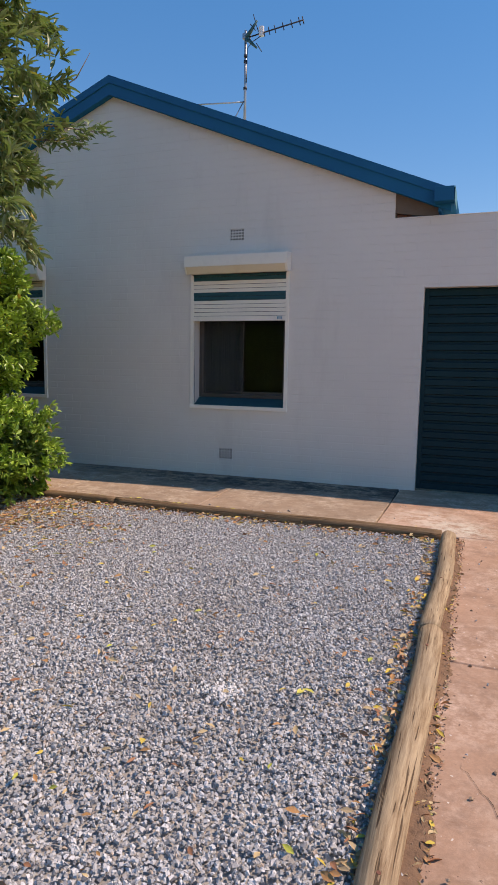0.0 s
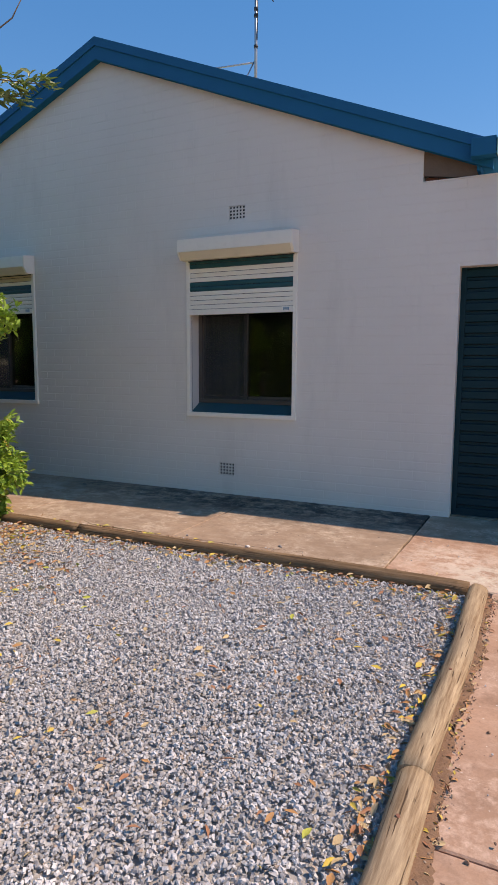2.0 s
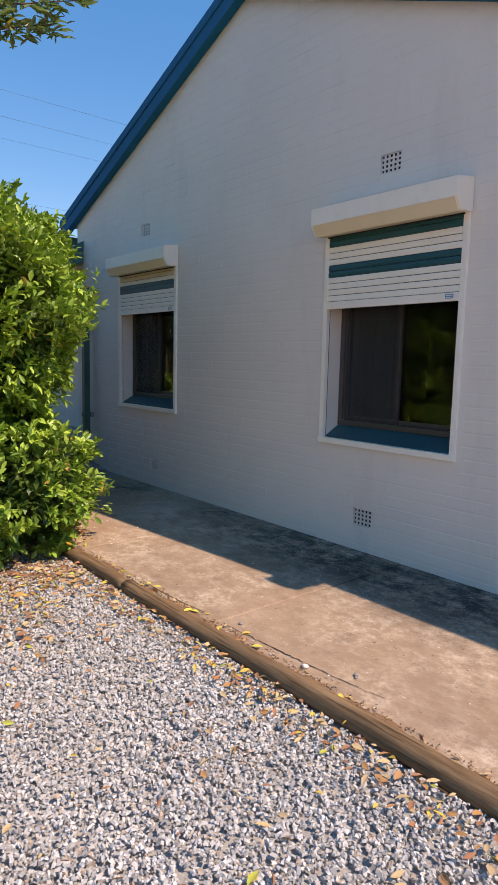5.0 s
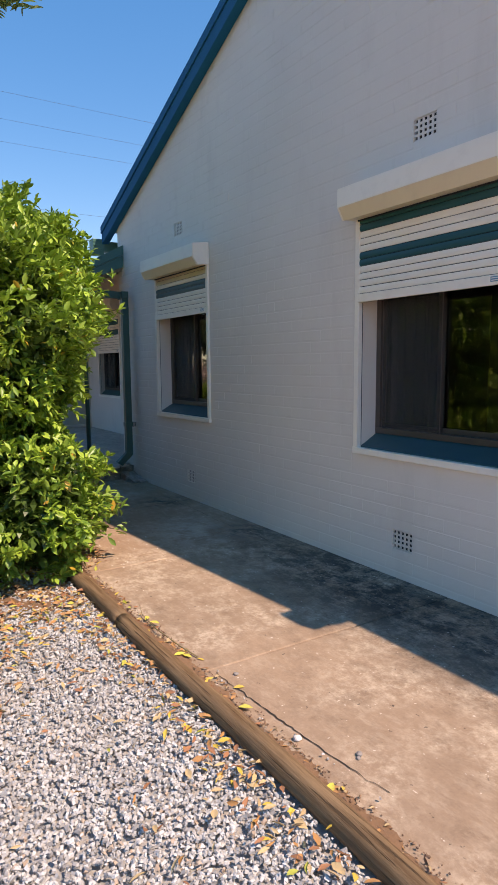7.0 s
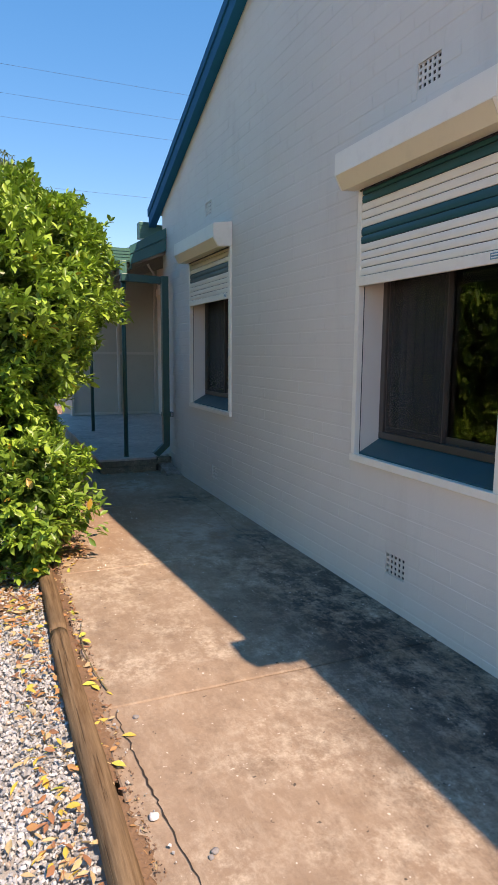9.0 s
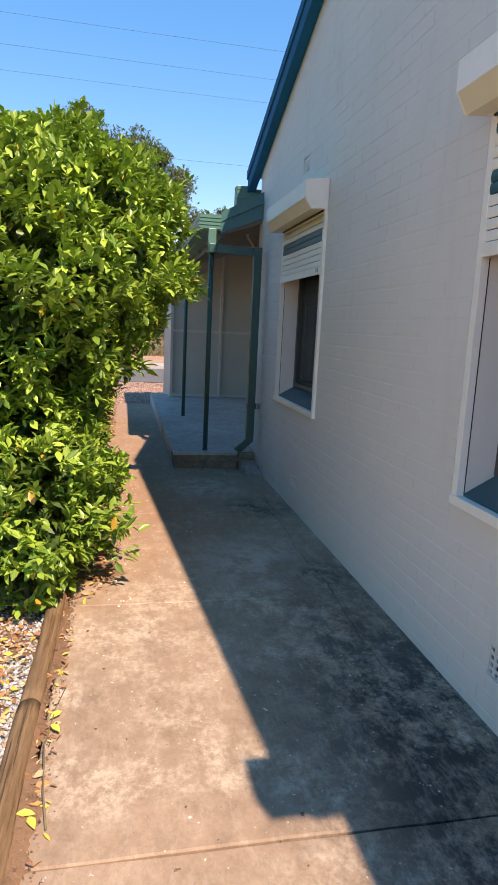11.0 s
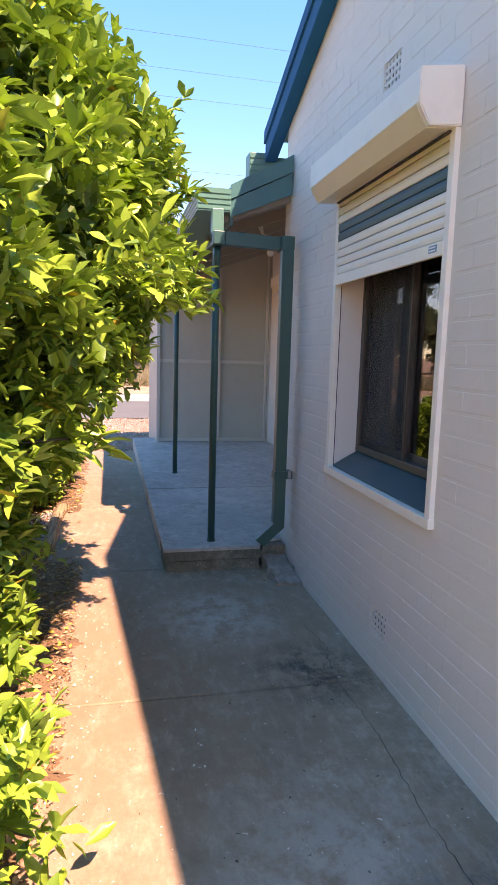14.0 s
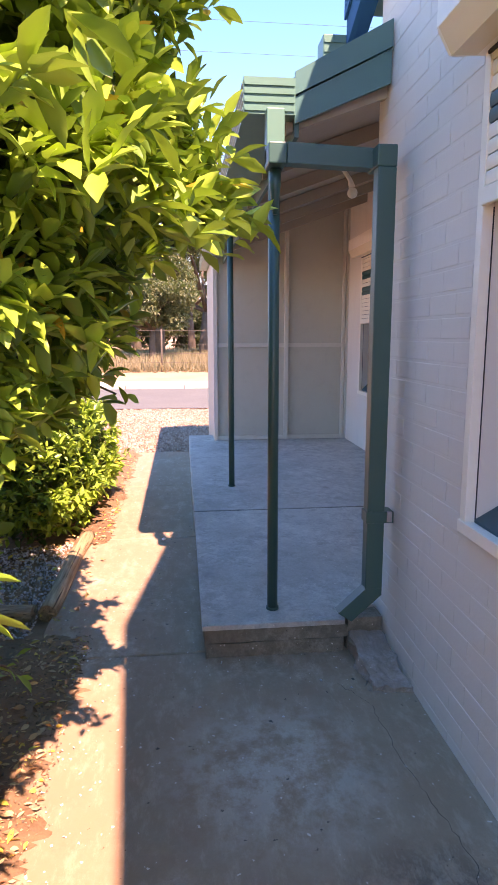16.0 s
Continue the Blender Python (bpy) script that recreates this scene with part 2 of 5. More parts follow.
DRYGRASS = leaf_mat("dry_grass_blade", (0.17, 0.13, 0.07), (0.29, 0.23, 0.13), (0.20, 0.20, 0.08), 0.2, 0.7)
BED = ground_mat("garden_soil", (0.24, 0.14, 0.085), (0.33, 0.20, 0.12), (0.14, 0.085, 0.055))
GRAVELBED = ground_mat("fine_grey_gravel", (0.40, 0.385, 0.36), (0.50, 0.48, 0.455), (0.28, 0.265, 0.245))
EARTH = ground_mat("dry_red_earth", (0.46, 0.27, 0.17), (0.52, 0.34, 0.22), (0.36, 0.22, 0.14))
ASPHALT = ground_mat("old_asphalt", (0.15, 0.148, 0.138), (0.175, 0.172, 0.158), (0.12, 0.118, 0.11))
PALECON = paint("pale_kerb_concrete", (0.50, 0.47, 0.41), 0.85, 0.15, 0.3, dirty=0.25)
STEEL = paint("galvanised_steel", (0.45, 0.46, 0.47), 0.42, 0.2, 0.1, dirty=0.2, metal=0.8)
BLACK = paint("black_plastic_and_gap_black", (0.02, 0.022, 0.03), 0.5, 0.2, 0.05)
# Lining and curtain colours hold the shade of room and vent hollows.
DARK_HOLLOW = paint("shade_darkened_lining", (0.06, 0.058, 0.055), 0.9, 0.2, 0.1)
CURTAIN = paint("dim_darkened_net_curtain", (0.115, 0.118, 0.13), 0.9, 0.2, 0.2)
WHITE = paint("white_plastic", (0.80, 0.79, 0.76), 0.35, 0.05, 0.04, dirty=0.04)


def glass_mat():
    k = Tree("window_glass")
    k.p.inputs["Transmission Weight"].default_value = 1.0
    k.p.inputs["IOR"].default_value = 1.5
    return k.done((0.82, 0.86, 0.86), 0.0, 0, 0.5)


GLASS = glass_mat()


def mesh_screen():
    k = Tree("fly_screen")
    tr = k.node("ShaderNodeBsdfTransparent")
    mx = k.node("ShaderNodeMixShader", Fac=0.55)
    k.done((0.035, 0.035, 0.037), 0.7)
    k.t.links.new(tr.outputs[0], mx.inputs[1])
    k.t.links.new(k.p.outputs[0], mx.inputs[2])
    k.t.links.new(mx.outputs[0], k.t.nodes["Material Output"].inputs["Surface"])
    return k.m


SCREEN = mesh_screen()

# ---- mesh helpers ----


def box(bm, x0, x1, y0, y1, z0, z1, bevel=0.0):
    v = [bm.verts.new(p) for p in ((x0, y0, z0), (x1, y0, z0), (x1, y1, z0), (x0, y1, z0), (x0, y0, z1), (x1, y0, z1), (x1, y1, z1), (x0, y1, z1))]
    f = [bm.faces.new([v[i] for i in q]) for q in ((3, 2, 1, 0), (4, 5, 6, 7), (0, 1, 5, 4), (1, 2, 6, 5), (2, 3, 7, 6), (3, 0, 4, 7))]
    if bevel:
        edges = list({e for a in f for e in a.edges})
        bmesh.ops.bevel(bm, geom=edges, offset=bevel, segments=2, affect="EDGES", profile=0.5)
    return bm


def boxed(x0, x1, y0, y1, z0, z1, bevel=0.0):
    return box(bmesh.new(), x0, x1, y0, y1, z0, z1, bevel)


def prism(bm, outline, way):
    """A closed outline of points, pushed along way."""
    a = [bm.verts.new(p) for p in outline]
    b = [bm.verts.new(Vector(p) + Vector(way)) for p in outline]
    n = len(a)
    bm.faces.new(a[::-1])
    bm.faces.new(b)
    for i in range(n):
        bm.faces.new((a[i], a[(i + 1) % n], b[(i + 1) % n], b[i]))
    bmesh.ops.recalc_face_normals(bm, faces=bm.faces[:])
    return bm


def tube(bm, points, radii, sides=10):
    """A round limb through the points."""
    rings = []
    pts = [Vector(p) for p in points]
    if not isinstance(radii, (list, tuple)):
        radii = [radii] * len(pts)
    for i, p in enumerate(pts):
        d = (pts[min(i + 1, len(pts) - 1)] - pts[max(i - 1, 0)]).normalized()
        u = d.orthogonal().normalized() if i == 0 else (u - d * u.dot(d)).normalized()
        w = d.cross(u)
        rings.append([bm.verts.new(p + (u * math.cos(a) + w * math.sin(a)) * radii[i]) for a in [2 * math.pi * k / sides for k in range(sides)]])
    for r0, r1 in zip(rings, rings[1:]):
        for k in range(sides):
            f = bm.faces.new((r0[k], r0[(k + 1) % sides], r1[(k + 1) % sides], r1[k]))
            f.smooth = True
    bm.faces.new(rings[0][::-1])
    bm.faces.new(rings[-1])
    return bm


def solid(name, bm, material):
    me = bpy.data.meshes.new(name)
    bm.to_mesh(me)
    bm.free()
    me.materials.append(material)
    return new(name, me)


def part(name, bm, material, parent, label=""):
    ob = solid(name, bm, material)
    ob.parent = parent
    return tagged(ob, label)


def thing(name, x, y, z, label, category, group="", kind=""):
    ob = new(name)
    ob.location = (x, y, z)
    ob.empty_display_size = 0.1
    return tagged(ob, label, category, group, kind)


def under(ob, parent):
    """Make ob, built in world places, a part of a thing that stands elsewhere."""
    ob.parent = parent
    ob.matrix_parent_inverse = Matrix.Translation(parent.location).inverted()
    return ob


def piece(name, bm, material, parent, label=""):
    return under(tagged(solid(name, bm, material), label), parent)


def arrays(name, verts, faces, material, smooth=False):
    """A mesh from numpy arrays: faces all of one length."""
    me = bpy.data.meshes.new(name)
    nv, nf, k = len(verts), len(faces), faces.shape[1]
    me.vertices.add(nv)
    me.vertices.foreach_set("co", np.ascontiguousarray(verts, dtype=np.float32).ravel())
    me.loops.add(nf * k)
    me.loops.foreach_set("vertex_index", np.ascontiguousarray(faces, dtype=np.int32).ravel())
    me.polygons.add(nf)
    me.polygons.foreach_set("loop_start", np.arange(0, nf * k, k, dtype=np.int32))
    me.polygons.foreach_set("use_smooth", np.full(nf, smooth, dtype=bool))
    me.update(calc_edges=True)
    me.materials.append(material)
    return new(name, me)


# ---- the lie of the land ----
WALL_Y, LEFT, RIGHT, APEX_X, APEX_Z, PITCH = 6.91, -7.82, -0.965, -4.38, 4.90, 0.403


def land(x, y):
    """Height of the paved surface: rises from the street end to the house."""
    z = FLAT * np.clip(y / 5.1, -0.6, 1.0)
    fall = np.clip((-13.0 - x) / 6.0, 0.0, 1.0)
    return z * (1 - fall) + (-0.02) * fall


def sheet(name, x0, x1, y0, y1, nx, ny, drop, material, rough=0.0):
    xs, ys = np.meshgrid(np.linspace(x0, x1, nx), np.linspace(y0, y1, ny))
    zs = land(xs, ys) - drop
    if rough:
        zs = zs + np.random.default_rng(3).uniform(-rough, rough, zs.shape)
    v = np.stack([xs.ravel(), ys.ravel(), zs.ravel()], 1)
    i = np.arange(nx * ny).reshape(ny, nx)
    f = np.stack([i[:-1, :-1].ravel(), i[:-1, 1:].ravel(), i[1:, 1:].ravel(), i[1:, :-1].ravel()], 1)
    return arrays(name, v, f, material, True)


def wide_ground():
    xs = np.unique(np.concatenate([np.linspace(-1500, -60, 12), np.linspace(-60, 20, 81), np.linspace(20, 1500, 12)]))
    ys = np.unique(np.concatenate([np.linspace(-1500, -30, 12), np.linspace(-30, 40, 71), np.linspace(40, 1500, 12)]))
    X, Y = np.meshgrid(xs, ys)
    Z = land(X, Y) - 0.11
    i = np.arange(X.size).reshape(X.shape)
    f = np.stack([i[:-1, :-1].ravel(), i[:-1, 1:].ravel(), i[1:, 1:].ravel(), i[1:, :-1].ravel()], 1)
    ob = arrays("ground", np.stack([X.ravel(), Y.ravel(), Z.ravel()], 1), f, EARTH, True)
    return tagged(ob, "dry reddish bare earth around the house", "ground", kind="structure")


wide_ground()
tagged(sheet("ground_gravel_bed", -9.0, -0.18, -3.0, 5.12, 60, 50, 0.055, GRAVELBED, 0.008), "grey gravel garden bed edged by pine logs", "gravel bed", kind="structure")
tagged(sheet("ground_garden_soil", -13.0, -3.7, 3.0, 5.42, 60, 20, 0.03, BED, 0.01), "brown garden soil with leaf litter under the hedge", "soil", kind="structure")

# ---- paving ----
SLAB_X = [0.89, -0.79, -2.47, -4.15, -5.83, -7.51, -9.30, -11.0, -12.9]


def ragged_slab(x0, x1, y0, y1, top, depth, seed, jag_back=0.0):
    """A cast slab whose rim is slightly uneven."""
    rng = random.Random(seed)
    rim = []
    n = 14
    for i in range(n):
        rim.append((x0 + (x1 - x0) * i / n, y0 + rng.uniform(-0.004, 0.004)))
    for i in range(n):
        rim.append((x1 + rng.uniform(-0.0025, 0.0025), y0 + (y1 - y0) * i / n))
    for i in range(n):
        rim.append((x1 + (x0 - x1) * i / n, y1 + rng.uniform(-jag_back, jag_back)))
    for i in range(n):
        rim.append((x0 + rng.uniform(-0.0025, 0.0025), y1 + (y0 - y1) * i / n))
    bm = bmesh.new()
    cx, cy = (x0 + x1) / 2, (y0 + y1) / 2
    low = [bm.verts.new((x, y, float(land(x, y)) + top - depth)) for x, y in rim]
    mid = [bm.verts.new((x, y, float(land(x, y)) + top - 0.006)) for x, y in rim]
    hi = []
    for x, y in rim:
        d = Vector((cx - x, cy - y)).normalized() * 0.007
        hi.append(bm.verts.new((x + d.x, y + d.y, float(land(x, y)) + top)))
    m = len(rim)
    for a, b in ((low, mid), (mid, hi)):
        for i in range(m):
            bm.faces.new((a[i], a[(i + 1) % m], b[(i + 1) % m], b[i]))
    bm.faces.new(hi)
    return bm


footpath = thing("pavement_path", -4.0, 6.0, FLAT, "red-brown stained concrete path along the house wall", "path", kind="structure")
for i in range(1, len(SLAB_X) - 1):
    xr, xl = SLAB_X[i], SLAB_X[i + 1]
    porch_side = xr < -7.0
    back = 6.03 if porch_side else WALL_Y + 0.02
    piece("slab", ragged_slab(xl + 0.004, xr - 0.004, 5.20, back, 0.0, 0.09, i), PATH, footpath)
driveway = thing("pavement_driveway", 0.6, 3.0, 0.1, "terracotta-tinted concrete driveway with joints and cracks", "driveway", kind="structure")
for i, (ya, yb) in enumerate(((-4.0, -1.1), (-1.1, 1.0), (1.0, 3.02), (3.02, 5.1), (5.1, 7.6))):
    xa = -0.105 if yb < 5.2 else -0.782
    piece("slab", ragged_slab(xa, 1.4, ya + 0.004, yb - 0.004, 0.0, 0.09, 70 + i), DRIVE, driveway)
    piece("slab", ragged_slab(1.408, 3.4, ya + 0.004, yb - 0.004, 0.0, 0.09, 90 + i), DRIVE, driveway)
tagged(sheet("ground_joint_bed", -13.0, 3.4, 5.2, 7.0, 60, 8, 0.022, GAP), "dark dirt in the joints between slabs", "joint dirt", kind="structure")
tagged(sheet("ground_drive_bed", -0.2, 3.4, -4.0, 5.25, 10, 30, 0.022, BED), "brown dirt beside the driveway slabs", "joint dirt", kind="structure")


def crack(points, width, seed):
    """A hairline split, as a thin ribbon laid on the slab."""
    rng = random.Random(seed)
    pts = []
    for a, b in zip(points, points[1:]):
        n = max(2, int((Vector(b) - Vector(a)).length / 0.025))
        for k in range(n):
            q = Vector(a).lerp(Vector(b), k / n)
            pts.append((q.x + rng.uniform(-0.007, 0.007), q.y + rng.uniform(-0.007, 0.007)))
    bm = bmesh.new()
    prev = None
    for i, (x, y) in enumerate(pts):
        nx, ny = pts[min(i + 1, len(pts) - 1)][0] - pts[max(i - 1, 0)][0], pts[min(i + 1, len(pts) - 1)][1] - pts[max(i - 1, 0)][1]
        d = math.hypot(nx, ny) or 1
        w = width * rng.uniform(0.3, 1.0) * (0.4 + 0.6 * math.sin(math.pi * (i + 1) / (len(pts) + 1)))
        z = float(land(x, y)) + 0.0035
        cur = (bm.verts.new((x - ny / d * w, y + nx / d * w, z)), bm.verts.new((x + ny / d * w, y - nx / d * w, z)))
        if prev:
            bm.faces.new((prev[0], prev[1], cur[1], cur[0]))
        prev = cur
    return bm


piece("crack", crack([(-2.42, 5.262), (-2.2, 5.275), (-1.98, 5.29), (-1.78, 5.30), (-1.62, 5.315), (-1.45, 5.335), (-1.36, 5.36)], 0.0042, 1), GAP, footpath)
piece("crack", crack([(0.0, 2.25), (0.16, 1.98), (0.25, 1.72), (0.5, 1.5)], 0.0018, 2), GAP, driveway)
piece("crack", crack([(-7.16, 6.60), (-7.0, 6.70), (-6.6, 6.71), (-6.2, 6.77), (-5.9, 6.70), (-5.4, 6.72), (-4.9, 6.68), (-4.3, 6.71), (-3.6, 6.66), (-2.8, 6.70), (-1.6, 6.68)], 0.0022, 3), GAP, footpath)


def log(x0, y0, x1, y1, r, label, material, seed, sink=0.45, rise=0.030):
    """A round pine edging log, dried out of true, with a flatter top and chamfered ends."""
    rng = random.Random(seed)
    a, b = Vector((x0, y0, 0)), Vector((x1, y1, 0))
    n = max(6, int((b - a).length / 0.08))
    side = Vector((-(b - a).y, (b - a).x, 0)).normalized()
    bm = bmesh.new()
    rings = []
    ph = [rng.uniform(0, 6.28) for _ in range(4)]
    for i in range(n + 1):
        t = i / n
        p = a.lerp(b, t)
        zc = float(land(p.x, p.y)) - r * sink + rise
        end = min(t, 1 - t) * (b - a).length
        rr = r * (1.0 if end > 0.03 else 0.975)
        ring = []
        for k in range(18):
            an = 2 * math.pi * k / 18
            w = rr * (1 + 0.035 * math.sin(3 * an + ph[0] + t * 5) + 0.03 * math.sin(5 * an + ph[1] - t * 9) + rng.uniform(-0.018, 0.018))
            up = math.sin(an) * w
            ring.append(bm.verts.new(p + side * (math.cos(an) * w + 0.01 * math.sin(t * 6 + ph[2])) + Vector((0, 0, zc + up))))
        rings.append(ring)
    for r0, r1 in zip(rings, rings[1:]):
        for k in range(18):
            bm.faces.new((r0[k], r0[(k + 1) % 18], r1[(k + 1) % 18], r1[k])).smooth = True
    bm.faces.new(rings[0][::-1]), bm.faces.new(rings[-1])
    bmesh.ops.recalc_face_normals(bm, faces=bm.faces[:])
    ob = solid("edging_log", bm, material)
    return tagged(ob, label, "edging log", "pine logs edging the garden bed")


log(-0.17, 5.06, -0.18, 3.28, 0.058, "weathered round pine log along the driveway edge", LOG_Y, 1)
log(-0.18, 3.273, -0.19, 1.105, 0.061, "split weathered pine log along the driveway edge", LOG_Y, 2)
log(-0.19, 1.099, -0.20, -1.3, 0.061, "weathered round pine log along the driveway edge", LOG_Y, 3)
log(-0.24, 5.13, -3.25, 5.135, 0.048, "brown pine log between gravel and concrete path", LOG_X, 4, rise=0.012)
log(-3.256, 5.13, -5.4, 5.13, 0.048, "brown pine log running under the hedge", LOG_X, 6, rise=0.012)
log(-8.03, 5.10, -8.16, 4.2, 0.052, "short pine log across the end of the hedge bed", LOG_Y, 8)
log(-7.99, 5.17, -9.35, 5.20, 0.052, "sunlit weathered pine log at the path edge beside the hedge", LOG_PALE, 7, rise=0.04)


def soil_spill(x0, x1, y0, y1, wander, seed, along, label):
    """A thin ragged drift of soil that laps over the concrete edge."""
    rng = random.Random(seed)
    n, m = 260, 5
    V, F = [], []
    ph = [rng.uniform(0, 6.3) for _ in range(3)]
    for i in range(n + 1):
        t = i / n
        reach = 1 + wander * (math.sin(t * 23 + ph[0]) * 0.5 + math.sin(t * 57 + ph[1]) * 0.3 + math.sin(t * 131 + ph[2]) * 0.25 + rng.uniform(-0.32, 0.32))
        for k in range(m + 1):
            u = k / m
            if along == "x":
                x, y = x0 + (x1 - x0) * t, y0 + (y1 - y0) * u * reach
            else:
                x, y = x0 + (x1 - x0) * u * reach, y0 + (y1 - y0) * t
            V.append((x, y, float(land(x, y)) + 0.010 * (1 - u) ** 0.7 - (0.004 if k == m else 0) + 0.004 + rng.uniform(-0.002, 0.002) * (1 - u)))
    for i in range(n):
        for k in range(m):
            a = i * (m + 1) + k
            F.append((a, a + 1, a + m + 2, a + m + 1) if along == "y" else (a, a + m + 1, a + m + 2, a + 1))
    return tagged(arrays("ground_soil_drift", np.array(V), np.array(F), BED, True), label, "soil", kind="structure")


soil_spill(-4.5, -7.75, 5.12, 5.42, 0.30, 1, "x", "reddish-brown soil and litter lapping over the path edge")
soil_spill(-9.2, -13.0, 5.12, 5.34, 0.35, 2, "x", "reddish-brown soil lapping over the path edge")
soil_spill(-0.14, -0.082, 0.6, 5.0, 0.50, 3, "y", "brown soil and debris between log and driveway")

soil_spill(-0.3, -4.5, 5.15, 5.213, 0.55, 4, "x", "brown soil and crumbs between log and path")

# ---- gable wall ----
W1 = (-3.325, -2.10, 1.005)
W2 = (-6.675, -5.43, 1.06)
WINDOW_TOP = 2.76
HOLES = [(W1[0] + 0.025, W1[1] - 0.025, W1[2] + 0.015, 2.715), (W2[0] + 0.025, W2[1] - 0.025, W2[2] + 0.015, 2.715)]
GAR = (-0.63, 2.35, 2.355)
PARAPET = 3.065
VENTS = [(-2.84, 2.94, "upper"), (-2.95, 0.388, "lower"), (-6.165, 2.955, "upper"), (-5.98, 0.375, "lower")]
VW, VH = 0.178, 0.128


def rake(x):
    return APEX_Z - PITCH * abs(x - APEX_X)


def tiles_around(x0, x1, z0, z1, holes):
    """Rectangles that fill an area but for its holes."""
    xs = sorted({x0, x1, *[min(max(v, x0), x1) for h in holes for v in h[:2]]})
    zs = sorted({z0, z1, *[min(max(v, z0), z1) for h in holes for v in h[2:]]})
    for xa, xb in zip(xs, xs[1:]):
        for za, zb in zip(zs, zs[1:]):
            if not any(h[0] <= (xa + xb) / 2 <= h[1] and h[2] <= (za + zb) / 2 <= h[3] for h in holes):
                yield xa, xb, za, zb


VENT_HOLES = [(x, x + VW, z, z + VH) for x, z, _ in VENTS]
bm = bmesh.new()
for xa, xb, za, zb in tiles_around(LEFT, RIGHT, -0.1, 3.30, HOLES + VENT_HOLES):
    box(bm, xa, xb, WALL_Y + 0.004, WALL_Y + 0.24, za, zb)
wall_north = tagged(solid("wall_north", bm, WALL), "cream painted brick gable wall with worn courses", "wall", kind="structure")
bm = prism(bmesh.new(), [(LEFT, WALL_Y + 0.004, 3.30), (RIGHT, WALL_Y + 0.004, 3.30), (RIGHT, WALL_Y + 0.004, rake(RIGHT) - 0.06), (APEX_X, WALL_Y + 0.004, APEX_Z - 0.06), (LEFT, WALL_Y + 0.004, rake(LEFT) - 0.06)], (0, 0.236, 0))
under(solid("gable_wall", bm, WALL), wall_north)
tagged(solid("wall_west", boxed(LEFT, LEFT + 0.23, WALL_Y + 0.242, 8.085, -0.1, 3.35), WALL), "cream painted return wall facing the porch", "wall", kind="structure")
tagged(solid("wall_east", boxed(RIGHT - 0.23, RIGHT - 0.002, WALL_Y + 0.242, 14.0, -0.1, 3.3), REDBRICK), "raw red brick side wall above the garage", "wall", kind="structure")
bm = bmesh.new()
for xa, xb, za, zb in tiles_around(RIGHT, 3.4, -0.1, PARAPET, [(GAR[0], GAR[1], -0.1, GAR[2])]):
    box(bm, xa + 0.001, xb, WALL_Y + 0.004, WALL_Y + 0.23, za, zb)
garage_wall = tagged(solid("wall_garage", bm, WALL), "cream painted brick garage front with a low parapet", "wall", kind="structure")
tagged(solid("wall_back", boxed(-14.5, 3.4, 13.8, 14.0, -0.1, 3.3), WALL), "plain back wall of the house", "wall", kind="structure")
tagged(solid("wall_garage_side", boxed(3.2, 3.4, WALL_Y + 0.24, 13.8, -0.1, 3.0), WALL), "plain side wall of the garage", "wall", kind="structure")

# ---- roof ----
OVER_Y = 6.82
roof = thing("roof", APEX_X, 10.0, 3.3, "low-pitched steel gable roof with blue barge boards", "roof", kind="structure")
TIPL, TIPR = -8.13, -0.40
for xa, xb in ((TIPL, APEX_X), (APEX_X, TIPR)):
    za, zb = rake(xa), rake(xb)
    pts = [(xa, OVER_Y + 0.03, za - 0.05), (xb, OVER_Y + 0.03, zb - 0.05), (xb, OVER_Y + 0.03, zb - 0.012), (xa, OVER_Y + 0.03, za - 0.012)]
    piece("roof_sheet", prism(bmesh.new(), pts, (0, 7.2, 0)), TIN, roof, "corrugated steel roof slope")
    pts = [(xa, OVER_Y, za - 0.205), (xb, OVER_Y, zb - 0.205), (xb, OVER_Y, zb), (xa, OVER_Y, za)]
    piece("barge_board", prism(bmesh.new(), pts, (0, 0.028, 0)), BLUE, roof, "blue painted barge board")
    pts = [(xa, OVER_Y - 0.014, za - 0.075), (xb, OVER_Y - 0.014, zb - 0.075), (xb, OVER_Y - 0.014, zb + 0.012), (xa, OVER_Y - 0.014, za + 0.012)]
    piece("barge_cap", prism(bmesh.new(), pts, (0, 0.0125, 0)), BLUE, roof, "folded blue barge capping")
    pts = [(xa, OVER_Y + 0.03, za - 0.20), (xb, OVER_Y + 0.03, zb - 0.20), (xb, OVER_Y + 0.03, zb - 0.18), (xa, OVER_Y + 0.03, za - 0.18)]
    piece("soffit", prism(bmesh.new(), pts, (0, 0.058, 0)), BLUE, roof, "narrow blue soffit under the barge")


